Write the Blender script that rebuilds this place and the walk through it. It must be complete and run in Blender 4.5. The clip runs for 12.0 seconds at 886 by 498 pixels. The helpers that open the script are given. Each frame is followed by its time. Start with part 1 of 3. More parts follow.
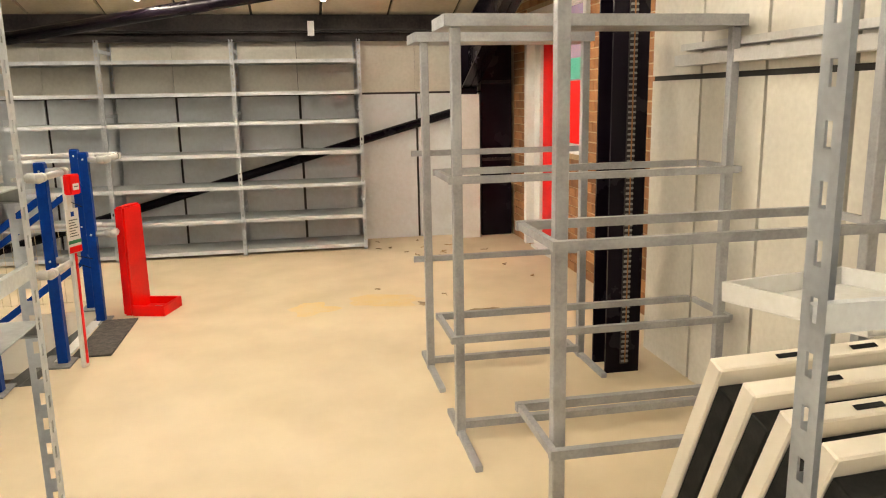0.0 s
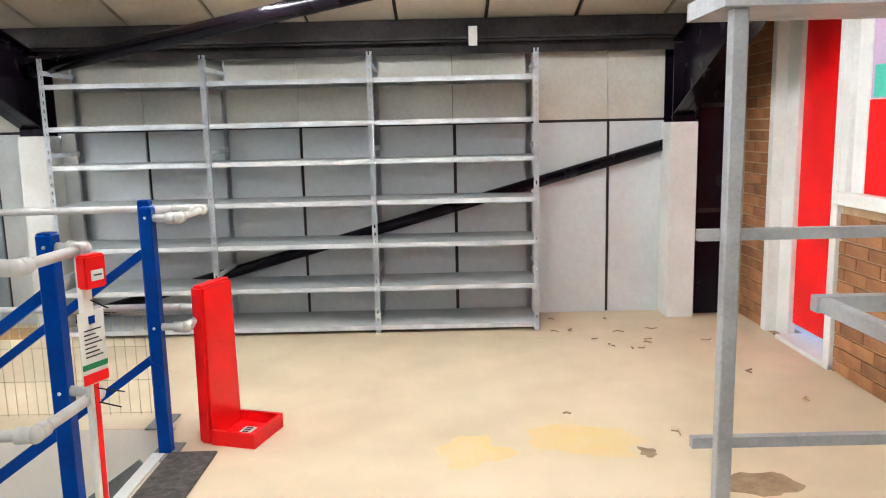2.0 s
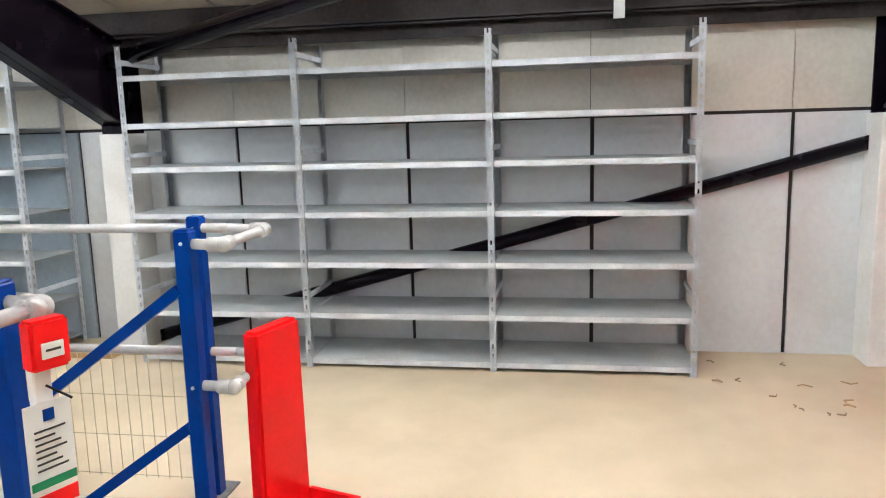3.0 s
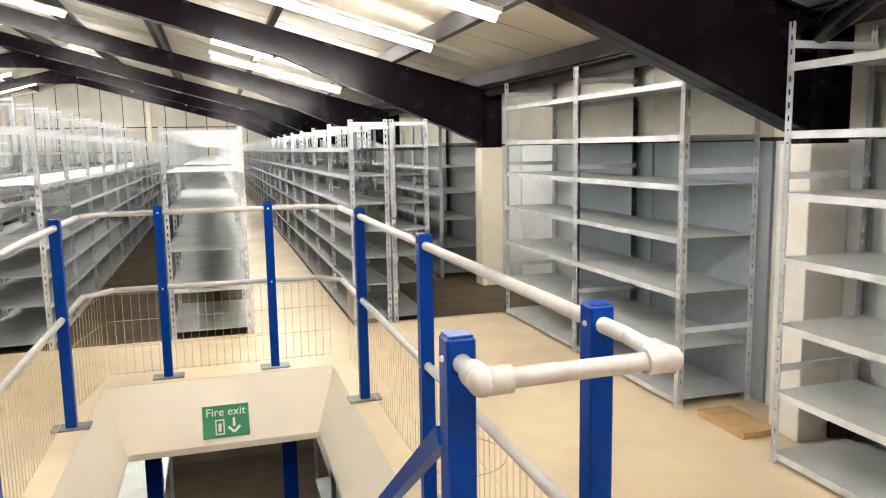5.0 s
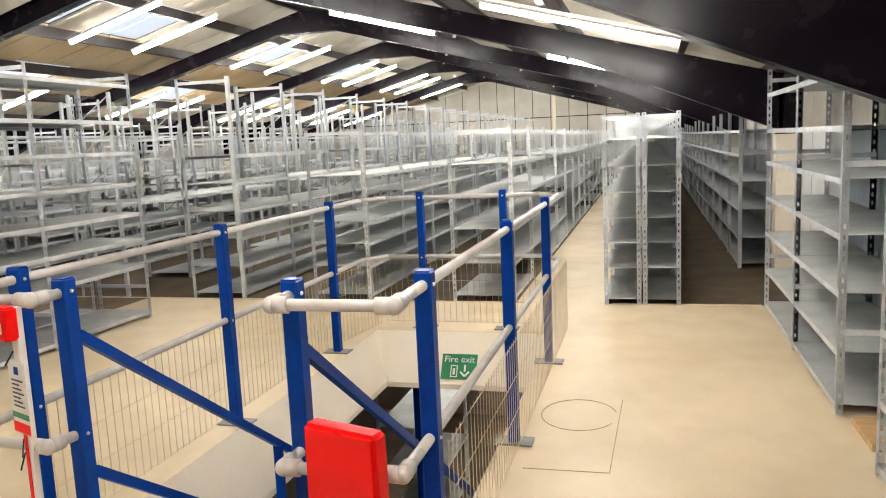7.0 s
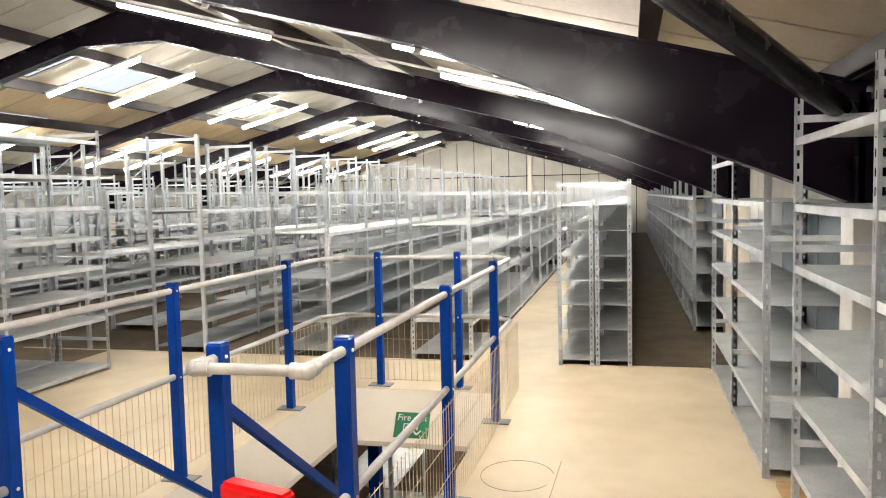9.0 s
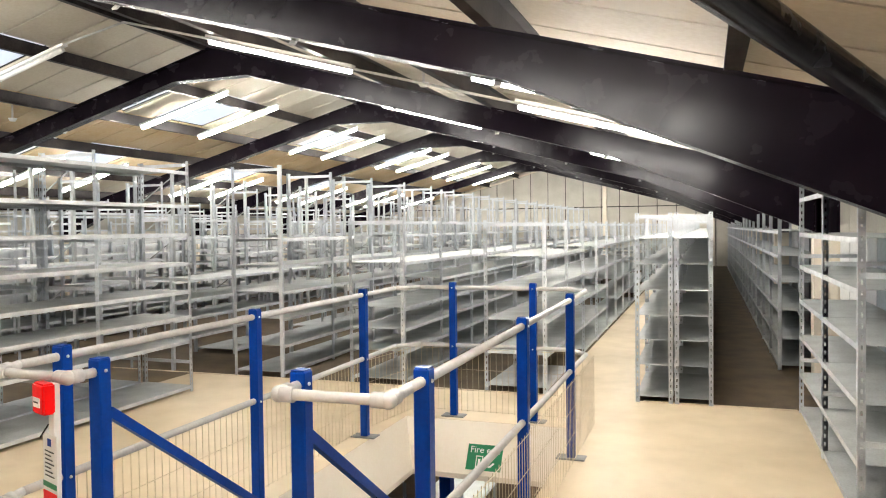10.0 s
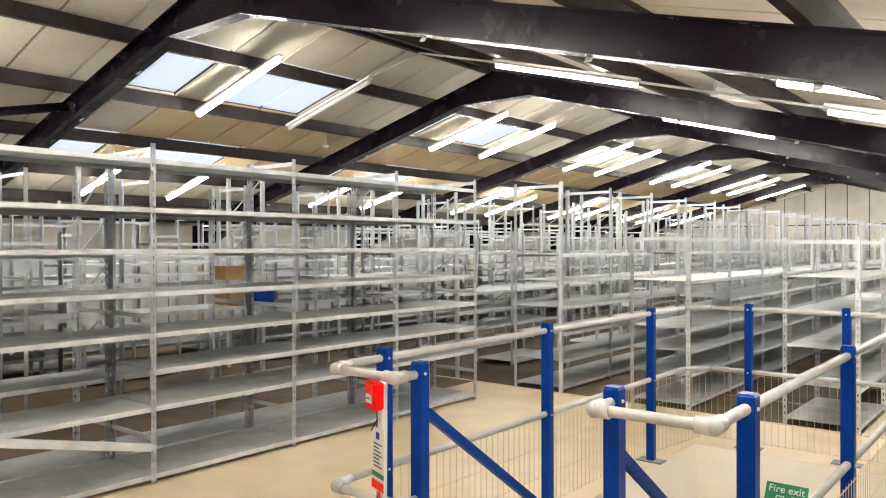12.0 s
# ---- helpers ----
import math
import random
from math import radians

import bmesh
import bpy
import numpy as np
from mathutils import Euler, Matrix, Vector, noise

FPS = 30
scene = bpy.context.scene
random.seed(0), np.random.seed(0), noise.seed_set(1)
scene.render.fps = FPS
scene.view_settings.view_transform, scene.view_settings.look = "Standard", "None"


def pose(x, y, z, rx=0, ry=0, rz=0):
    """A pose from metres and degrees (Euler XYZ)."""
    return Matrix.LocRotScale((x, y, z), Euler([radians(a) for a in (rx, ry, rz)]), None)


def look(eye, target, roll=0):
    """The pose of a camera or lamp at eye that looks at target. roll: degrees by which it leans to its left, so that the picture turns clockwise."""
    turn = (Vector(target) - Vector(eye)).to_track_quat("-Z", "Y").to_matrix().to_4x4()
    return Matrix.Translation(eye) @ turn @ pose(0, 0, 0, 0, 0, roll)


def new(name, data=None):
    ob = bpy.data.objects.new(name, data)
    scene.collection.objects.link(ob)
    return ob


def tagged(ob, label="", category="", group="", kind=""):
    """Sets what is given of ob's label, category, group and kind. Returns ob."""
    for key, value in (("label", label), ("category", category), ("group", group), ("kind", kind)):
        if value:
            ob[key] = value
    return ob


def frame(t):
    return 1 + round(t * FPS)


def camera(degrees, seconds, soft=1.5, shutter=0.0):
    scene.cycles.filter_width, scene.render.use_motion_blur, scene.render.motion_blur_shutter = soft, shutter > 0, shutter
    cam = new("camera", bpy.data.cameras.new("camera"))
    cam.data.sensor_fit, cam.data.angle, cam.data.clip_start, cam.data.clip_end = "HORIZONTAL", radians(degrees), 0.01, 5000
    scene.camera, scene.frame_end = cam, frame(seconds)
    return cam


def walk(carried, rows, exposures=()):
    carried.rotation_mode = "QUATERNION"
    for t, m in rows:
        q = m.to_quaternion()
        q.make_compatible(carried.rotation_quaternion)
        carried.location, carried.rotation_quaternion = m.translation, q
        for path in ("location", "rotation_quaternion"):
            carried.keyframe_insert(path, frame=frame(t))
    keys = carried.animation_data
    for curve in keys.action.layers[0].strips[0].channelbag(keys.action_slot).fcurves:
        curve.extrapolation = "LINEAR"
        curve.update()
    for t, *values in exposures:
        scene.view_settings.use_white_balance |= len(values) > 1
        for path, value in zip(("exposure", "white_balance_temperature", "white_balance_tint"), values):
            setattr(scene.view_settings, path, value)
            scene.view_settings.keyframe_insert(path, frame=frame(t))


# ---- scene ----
cam = camera(61.3, 12.0, soft=1.1)
PATH = [
    (0, (-5.046, -1.351, 1.403), (-3.118, -1.707, 1.003), -1.1),
    (0.5, (-4.623, -1.313, 1.426), (-2.666, -1.533, 1.074), -1.0),
    (1, (-4.113, -1.268, 1.455), (-2.145, -1.398, 1.121), -0.8),
    (1.5, (-3.644, -1.23, 1.462), (-1.672, -1.302, 1.135), -1.1),
    (2, (-3.161, -1.257, 1.396), (-1.185, -1.255, 1.083), -1.3),
    (2.5, (-2.683, -1.227, 1.38), (-0.711, -1.128, 1.06), -1.6),
    (2.7, (-2.495, -1.221, 1.388), (-0.527, -1.062, 1.068), -1.6),
    (4.5, (-0.815, -1.265, 1.445), (0.209, 0.426, 1.143), -1.4),
    (5, (-0.397, -1.238, 1.433), (0.176, 0.659, 1.163), -1.0),
    (5.5, (0.011, -1.318, 1.425), (0.08, 0.666, 1.18), -1.7),
    (6, (0.351, -1.542, 1.423), (0.083, 0.426, 1.185), -2.2),
    (6.5, (0.675, -1.731, 1.427), (0.215, 0.199, 1.169), -2.6),
    (7, (1.012, -1.96, 1.475), (0.479, -0.052, 1.196), -2.6),
    (7.2, (1.085, -2.014, 1.467), (0.574, -0.102, 1.186), -2.7),
    (8.8, (1.246, -2.07, 1.534), (0.785, -0.131, 1.372), -1.4),
    (9, (1.242, -2.062, 1.539), (0.761, -0.126, 1.401), -1.3),
    (9.5, (1.225, -2.059, 1.544), (0.673, -0.139, 1.454), -1.1),
    (10, (1.215, -2.077, 1.546), (0.551, -0.192, 1.491), -0.7),
    (10.5, (1.185, -2.095, 1.542), (0.375, -0.267, 1.508), -0.5),
    (11, (1.143, -2.113, 1.544), (0.173, -0.364, 1.524), -0.2),
    (11.5, (1.111, -2.124, 1.546), (-0.018, -0.474, 1.536), -0.3),
    (12, (1.075, -2.146, 1.542), (-0.197, -0.603, 1.536), -0.1),
]
EV = 1.37
walk(cam, [(t, look(e, g, r)) for t, e, g, r in PATH],
     [(0.0, EV - 0.1, 7300, 10), (0.4, EV + 0.1, 6400, 10), (0.8, EV + 0.08, 6050, 9), (1.5, EV + 0.12, 5850, 8), (2.7, EV + 0.14, 5550, 9), (4.5, EV + 0.2, 6400, 10), (5.5, EV + 0.0, 6400, 10), (7.2, EV - 0.1, 6450, 11), (9.5, EV + 0.07, 6350, 11), (12.0, EV - 0.04, 6450, 10)])

# ---- light ----
world = bpy.data.worlds.new("sky_world")
scene.world = world
world.use_nodes = True
wn = world.node_tree.nodes
sky = wn.new("ShaderNodeTexSky")
sky.sky_type, sky.sun_disc = "NISHITA", False
sky.sun_elevation, sky.sun_rotation = radians(40), radians(200)
world.node_tree.links.new(sky.outputs[0], wn["Background"].inputs[0])
wn["Background"].inputs[1].default_value = 0.15
TUBE_STRENGTH = 33.0

# ---- materials ----
def mat(name, c1, c2=None, rough=0.5, metal=0.0, scale=6.0, fine=60.0, bump=0.15, spread=(0.35, 0.7), stretch=(1, 1, 1), rand=0.0, spec=0.5):
    """Two colours mixed by a broad and a fine noise, with slight relief and uneven gloss."""
    m = bpy.data.materials.new(name)
    m.use_nodes = True
    nt = m.node_tree
    b = nt.nodes["Principled BSDF"]
    N = nt.nodes.new
    co = N("ShaderNodeTexCoord")
    mp = N("ShaderNodeMapping")
    mp.inputs["Scale"].default_value = stretch
    nt.links.new(co.outputs["Object"], mp.inputs[0])
    n1, n2 = N("ShaderNodeTexNoise"), N("ShaderNodeTexNoise")
    for n, s in ((n1, scale), (n2, fine)):
        n.inputs["Scale"].default_value = s
        n.inputs["Detail"].default_value = 5
        nt.links.new(mp.outputs[0], n.inputs["Vector"])
    add = N("ShaderNodeMath")
    add.operation = "MULTIPLY_ADD"
    nt.links.new(n2.outputs[0], add.inputs[0])
    add.inputs[1].default_value = 0.45
    nt.links.new(n1.outputs[0], add.inputs[2])
    mr = N("ShaderNodeMapRange")
    mr.inputs[1].default_value, mr.inputs[2].default_value = spread[0] + 0.22, spread[1] + 0.22
    nt.links.new(add.outputs[0], mr.inputs[0])
    mix = N("ShaderNodeMix")
    mix.data_type = "RGBA"
    nt.links.new(mr.outputs[0], mix.inputs["Factor"])
    c2 = c2 or tuple(v * 0.8 for v in c1)
    mix.inputs["A"].default_value, mix.inputs["B"].default_value = (*c1, 1), (*c2, 1)
    col = mix.outputs["Result"]
    if rand:
        oi, hs, rr = N("ShaderNodeObjectInfo"), N("ShaderNodeHueSaturation"), N("ShaderNodeMapRange")
        rr.inputs[3].default_value, rr.inputs[4].default_value = 1 - rand, 1 + rand
        nt.links.new(oi.outputs["Random"], rr.inputs[0])
        nt.links.new(rr.outputs[0], hs.inputs["Value"])
        nt.links.new(col, hs.inputs["Color"])
        col = hs.outputs[0]
    nt.links.new(col, b.inputs["Base Color"])
    rg = N("ShaderNodeMapRange")
    rg.inputs[3].default_value, rg.inputs[4].default_value = max(0.05, rough - 0.1), min(1, rough + 0.12)
    nt.links.new(n2.outputs[0], rg.inputs[0])
    nt.links.new(rg.outputs[0], b.inputs["Roughness"])
    b.inputs["Metallic"].default_value = metal
    b.inputs["Specular IOR Level"].default_value = spec
    if bump:
        bp = N("ShaderNodeBump")
        bp.inputs["Strength"].default_value, bp.inputs["Distance"].default_value = bump, 0.004
        nt.links.new(add.outputs[0], bp.inputs["Height"])
        nt.links.new(bp.outputs[0], b.inputs["Normal"])
    return m


def glow(name, colour, strength):
    m = bpy.data.materials.new(name)
    m.use_nodes = True
    b = m.node_tree.nodes["Principled BSDF"]
    b.inputs["Base Color"].default_value = (*colour, 1)
    b.inputs["Emission Color"].default_value = (*colour, 1)
    b.inputs["Emission Strength"].default_value = strength
    return m


M_FLOOR = mat("painted_floor", (0.75, 0.62, 0.43), (0.60, 0.49, 0.325), 0.5, scale=0.7, fine=3.1, bump=0.03)
# chipboard brown with the shade between the racks mixed into its colour
M_BARE_SHADED = mat("bare_chipboard", (0.15, 0.105, 0.055), (0.085, 0.06, 0.034), 0.7, scale=3, fine=120)
M_STAIN = mat("yellow_stain", (0.76, 0.55, 0.22), (0.73, 0.58, 0.34), 0.45, scale=5, fine=40, bump=0.05)
M_DIRT = mat("brown_stain", (0.24, 0.16, 0.085), (0.42, 0.30, 0.17), 0.6, scale=9, fine=50)
M_WALL = mat("wall_panel", (0.65, 0.62, 0.545), (0.53, 0.50, 0.43), 0.6, scale=1.6, fine=35, bump=0.06)
M_LOWALL = mat("white_wall_panel", (0.70, 0.73, 0.75), (0.60, 0.61, 0.61), 0.5, scale=1.3, fine=30, bump=0.05)
M_BLUEWALL = mat("blue_grey_wall_panel", (0.40, 0.47, 0.53), (0.32, 0.37, 0.41), 0.5, scale=1.5, fine=30, bump=0.05)
M_ROOF = mat("roof_board", (0.64, 0.58, 0.475), (0.54, 0.47, 0.36), 0.7, scale=1.1, fine=30, bump=0.06)
M_TAN = mat("stained_roof_board", (0.56, 0.38, 0.19), (0.66, 0.52, 0.33), 0.7, scale=0.8, fine=20, bump=0.06)
M_JOINT = mat("dark_joint", (0.02, 0.018, 0.016), (0.035, 0.03, 0.027), 0.8)
M_STEEL = mat("dark_painted_steel", (0.005, 0.003, 0.006), (0.011, 0.007, 0.012), 0.24, scale=1.2, fine=5, bump=0, spec=0.15)
M_PURLIN = mat("dusty_dark_steel", (0.016, 0.012, 0.013), (0.05, 0.041, 0.038), 0.5, scale=3, fine=40, spec=0.2)
M_GALV = mat("galvanised_steel", (0.70, 0.73, 0.755), (0.52, 0.54, 0.57), 0.45, 0.2, scale=7, fine=90, bump=0.05, rand=0.08)
M_SHELF = mat("grey_shelf_steel", (0.51, 0.535, 0.535), (0.38, 0.40, 0.40), 0.5, 0.1, scale=4, fine=60, bump=0.04, rand=0.06)
M_DARKGALV = mat("weathered_galvanised", (0.30, 0.30, 0.29), (0.19, 0.19, 0.18), 0.5, 0.3, scale=9, fine=80)
M_TUBE = mat("grey_square_tube", (0.40, 0.405, 0.42), (0.29, 0.29, 0.30), 0.42, 0.25, scale=8, fine=90, bump=0.05)
M_BLUE = mat("blue_paint", (0.001, 0.045, 0.30), (0.001, 0.032, 0.22), 0.33, scale=5, fine=60, bump=0.04, spec=0.13)
M_RAIL = mat("grey_plastic_rail", (0.54, 0.53, 0.51), (0.43, 0.42, 0.40), 0.4, scale=9, fine=70, bump=0.04)
M_RED = mat("red_plastic", (0.85, 0.004, 0.004), (0.76, 0.003, 0.004), 0.4, scale=4, fine=60, bump=0.03, spec=0.25)
M_WHITE = mat("white_paint", (0.78, 0.78, 0.76), (0.68, 0.67, 0.63), 0.5, scale=4, fine=40, bump=0.04)
M_CREAM = mat("cream_fascia", (0.86, 0.79, 0.67), (0.82, 0.74, 0.61), 0.6, scale=2, fine=40, bump=0.04)
M_GREEN = mat("sign_green", (0.0, 0.22, 0.08), (0.0, 0.19, 0.07), 0.4, bump=0)
M_MINT = mat("faded_sign_green", (0.10, 0.55, 0.42), (0.08, 0.48, 0.36), 0.3, bump=0)
M_BLACK = mat("black_rubber", (0.010, 0.010, 0.010), (0.025, 0.025, 0.023), 0.7, scale=20, fine=160, spec=0.15)
M_MAT = mat("dark_door_mat", (0.05, 0.045, 0.04), (0.12, 0.10, 0.085), 0.9, scale=40, fine=220, bump=0.6)
M_BRICK = mat("brown_brick", (0.37, 0.17, 0.065), (0.25, 0.105, 0.04), 0.8, scale=9, fine=90, bump=0.4, rand=0.25)
M_MORTAR = mat("mortar", (0.55, 0.40, 0.24), (0.43, 0.30, 0.18), 0.9, scale=20, fine=140, bump=0.4)
M_WIRE = mat("galvanised_wire", (0.66, 0.56, 0.38), (0.55, 0.46, 0.31), 0.5, 0.1, bump=0)
M_CARD = mat("cardboard", (0.42, 0.25, 0.11), (0.36, 0.21, 0.09), 0.8, scale=10, fine=90)
M_PLY = mat("plywood", (0.52, 0.34, 0.15), (0.42, 0.26, 0.11), 0.6, scale=3, fine=60, stretch=(1, 8, 1))
# brown darkened to stand for the shade under the deck
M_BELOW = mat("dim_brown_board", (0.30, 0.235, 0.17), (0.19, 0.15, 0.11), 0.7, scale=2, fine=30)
M_INK = mat("black_ink", (0.03, 0.03, 0.03), bump=0)
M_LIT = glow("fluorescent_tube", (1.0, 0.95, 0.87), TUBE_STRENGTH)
M_SKYL = bpy.data.materials.new("translucent_sheet")
M_SKYL.use_nodes = True
_n = M_SKYL.node_tree
_n.nodes.remove(_n.nodes["Principled BSDF"])
_t = _n.nodes.new("ShaderNodeBsdfTranslucent")
_t.inputs[0].default_value = (0.95, 0.90, 0.82, 1)
_n.links.new(_t.outputs[0], _n.nodes["Material Output"].inputs[0])


# ---- mesh helpers ----
def bx(bm, x0, y0, z0, x1, y1, z1, m=None, mi=0):
    """A box into bm; m: an optional turn of it."""
    vs = [Vector((x, y, z)) for x in (x0, x1) for y in (y0, y1) for z in (z0, z1)]
    v = [bm.verts.new(m @ p if m else p) for p in vs]
    for f in ((0, 1, 3, 2), (4, 6, 7, 5), (0, 4, 5, 1), (2, 3, 7, 6), (0, 2, 6, 4), (1, 5, 7, 3)):
        bm.faces.new([v[i] for i in f]).material_index = mi
    return v


def rbox(x0, y0, z0, x1, y1, z1, r=0.004, seg=1):
    bm = bmesh.new()
    bx(bm, x0, y0, z0, x1, y1, z1)
    bmesh.ops.bevel(bm, geom=bm.edges[:], offset=r, segments=seg, affect="EDGES")
    return bm


def bar(bm, a, b, w, h, mi=0):
    """A bar of section w x h from a to b."""
    a, b = Vector(a), Vector(b)
    d = b - a
    up = Vector((0, 0, 1)) if abs(d.normalized().z) < 0.99 else Vector((0, 1, 0))
    s = d.cross(up).normalized()
    u = s.cross(d).normalized()
    m = Matrix.Translation(a) @ Matrix((s, d.normalized(), u)).transposed().to_4x4()
    return bx(bm, -w / 2, 0, -h / 2, w / 2, d.length, h / 2, m, mi)


def rod(bm, a, b, r, n=8):
    a, b = Vector(a), Vector(b)
    d = b - a
    m = Matrix.Translation((a + b) / 2) @ d.to_track_quat("Z", "Y").to_matrix().to_4x4()
    bmesh.ops.create_cone(bm, cap_ends=True, segments=n, radius1=r, radius2=r, depth=d.length, matrix=m)


def pipe(bm, pts, r, n=10, knob=1.0):
    """A pipe along points, with fittings at its bends."""
    for a, b in zip(pts, pts[1:]):
        rod(bm, a, b, r, n)
    for p in pts[1:-1]:
        bmesh.ops.create_uvsphere(bm, u_segments=10, v_segments=7, radius=r * knob, matrix=Matrix.Translation(p))


def mesh(name, bm, *mats, smooth=False):
    bmesh.ops.recalc_face_normals(bm, faces=bm.faces[:])
    me = bpy.data.meshes.new(name)
    bm.to_mesh(me)
    bm.free()
    for m in mats:
        me.materials.append(m)
    if smooth:
        for p in me.polygons:
            p.use_smooth = len(p.vertices) == 4 or p.area < 0.0004
    return me


def part(name, bm, material, parent, label="", smooth=False):
    ob = new(name, mesh(name, bm, material, smooth=smooth))
    ob.parent = parent
    return tagged(ob, label)


def again(src, parent, loc, name=None):
    """Another part on the same mesh data."""
    ob = new(name or src.name.split(".")[0], src.data)
    ob.parent, ob.location = parent, loc
    return ob


def thing(name, label, category, m=None, group="", kind=""):
    e = new(name)
    if m is not None:
        e.matrix_basis = m
    return tagged(e, label, category, group, kind)


def setting(name, bm, *mats, label="", category="", smooth=False):
    ob = new(name, mesh(name, bm, *mats, smooth=smooth))
    return tagged(ob, label, category, kind="structure")


def words(name, text, size, m, material, parent):
    cu = bpy.data.curves.new(name, "FONT")
    cu.body, cu.size, cu.extrude = text, size, 0.0006
    cu.align_x, cu.align_y = "CENTER", "CENTER"
    tmp = bpy.data.objects.new(name, cu)
    me = bpy.data.meshes.new_from_object(tmp)
    bpy.data.objects.remove(tmp)
    me.materials.append(material)
    ob = new(name, me)
    ob.parent, ob.matrix_basis = parent, m
    return ob


# ---- plan ----
XR, XL, RIDGE = 2.45, -11.95, -4.75          # side walls and ridge line
YB, YG = -3.45, 28.0                          # brick end wall and far gable
SLOPE, TOP = 0.27, 4.07                       # underside of the roof boards
PORTALS = [-2.98, 1.65, 6.05, 10.45, 14.85, 19.25, 23.65]
DECK = 0.40                                   # depth of the mezzanine edge
OX0, OX1, OY0, OY1 = -1.13, 0.29, 0.06, 3.62  # stair opening
EDGE = 4.70                                   # where the painted floor ends


def roof_z(x):
    return TOP - SLOPE * abs(x - RIDGE)


# floor, with the stair opening left free
bm = bmesh.new()
for x0, y0, x1, y1 in ((XL, YB, -4.1, -0.72), (-4.1, YB, OX0, EDGE), (OX1, YB, XR, EDGE), (OX0, YB, OX1, OY0), (OX0, OY1, OX1, EDGE), (-0.17, EDGE, 0.62, YG)):
    bx(bm, x0, y0, -0.04, x1, y1, 0)
setting("floor", bm, M_FLOOR, label="cream painted mezzanine floor with scuffs and stains", category="floor")
# the strip west of x -4.1 is dark to paint shade behind the tall run
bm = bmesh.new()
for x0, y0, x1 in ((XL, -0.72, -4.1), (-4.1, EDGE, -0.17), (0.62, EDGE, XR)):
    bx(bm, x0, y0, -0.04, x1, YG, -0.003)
setting("floor_bare", bm, M_BARE_SHADED, label="bare brown chipboard floor between the shelving rows, darkened for their shade", category="floor")
bm = bmesh.new()
for i in range(46):
    x = -5.2 + i * 0.155
    if -0.17 < x < 0.55:
        continue
    bx(bm, x, EDGE - 0.012 - 0.012 * (i % 2), 0.0, x + 0.15, EDGE + 0.02, 0.004)
setting("trim", bm, M_FLOOR, label="ragged edge of the painted floor", category="trim")
# edges of the opening below the floor
BX0, BX1, BY1, BZ = -0.99, 0.15, 3.39, -0.36   # foot of the splayed boards
bm = bmesh.new()
tp = [(OX0, OY0), (OX0, OY1), (OX1, OY1), (OX1, OY0)]
ft = [(BX0, OY0), (BX0, BY1), (BX1, BY1), (BX1, OY0)]
for i in range(4):
    k = (i + 1) % 4
    v = [bm.verts.new(p) for p in ((*tp[i], -0.002), (*tp[k], -0.002), (*ft[k], BZ), (*ft[i], BZ))]
    v += [bm.verts.new(p) for p in ((*tp[i], -0.04), (*tp[k], -0.04), (*ft[k], BZ - 0.04), (*ft[i], BZ - 0.04))]
    for f in ((0, 1, 2, 3), (7, 6, 5, 4), (0, 4, 5, 1), (1, 5, 6, 2), (2, 6, 7, 3), (3, 7, 4, 0)):
        bm.faces.new([v[q] for q in f])
setting("trim_opening", bm, M_CREAM, label="cream splayed boards lining the stair opening", category="fascia")
# storey below; its shade is put into the brown colour
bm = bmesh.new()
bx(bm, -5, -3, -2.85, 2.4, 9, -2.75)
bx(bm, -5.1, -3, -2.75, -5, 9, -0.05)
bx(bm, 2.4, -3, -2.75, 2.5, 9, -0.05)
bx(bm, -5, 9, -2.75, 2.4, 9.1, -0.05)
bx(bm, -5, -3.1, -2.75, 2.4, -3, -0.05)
setting("floor_below", bm, M_BELOW, label="brown floor and walls of the storey below, coloured dark for shade", category="floor")

# side wall: upper boards, low white panels with dark joints, rail
def side_wall(name, x, s):
    bm = bmesh.new()
    bx(bm, min(x, x + s * 0.12), YB, -0.04, max(x, x + s * 0.12), YG, roof_z(XR) + 0.25)
    w = setting(name, bm, M_JOINT, label="panelled side wall with dark joints", category="wall")
    pm, um = {}, {}
    y = -2.49 - 1.14
    i = 0
    while y < YG - 0.1:
        y0, y1 = max(y, YB) + 0.012, min(y + 1.137, YG) - 0.012
        if (round(y1 - y0, 3)) not in pm:
            L = y1 - y0
            b1 = bmesh.new()
            bx(b1, -0.02, 0, 0, 0.0, L, 1.435)
            b2 = bmesh.new()
            bx(b2, -0.02, 0, 1.455, 0.0, L + 0.02, 2.02)
            pm[round(L, 3)] = mesh("panel", b1, M_LOWALL)
            um[round(L, 3)] = mesh("panel", b2, M_WALL)
        for d in (pm, um):
            me = d[round(y1 - y0, 3)]
            if s > 0 and d is pm and 2.0 < y0 < 3.4:
                me = me.copy()
                me.materials[0] = M_BLUEWALL
            p = new("panel", me)
            p.parent = w
            p.matrix_basis = pose(x, y0, 0) if s > 0 else pose(x + 0.02, y0, 0)
        y += 1.137
        i += 1
    return w


side_wall("wall_east", XR, 1)
side_wall("wall_west", XL, -1)

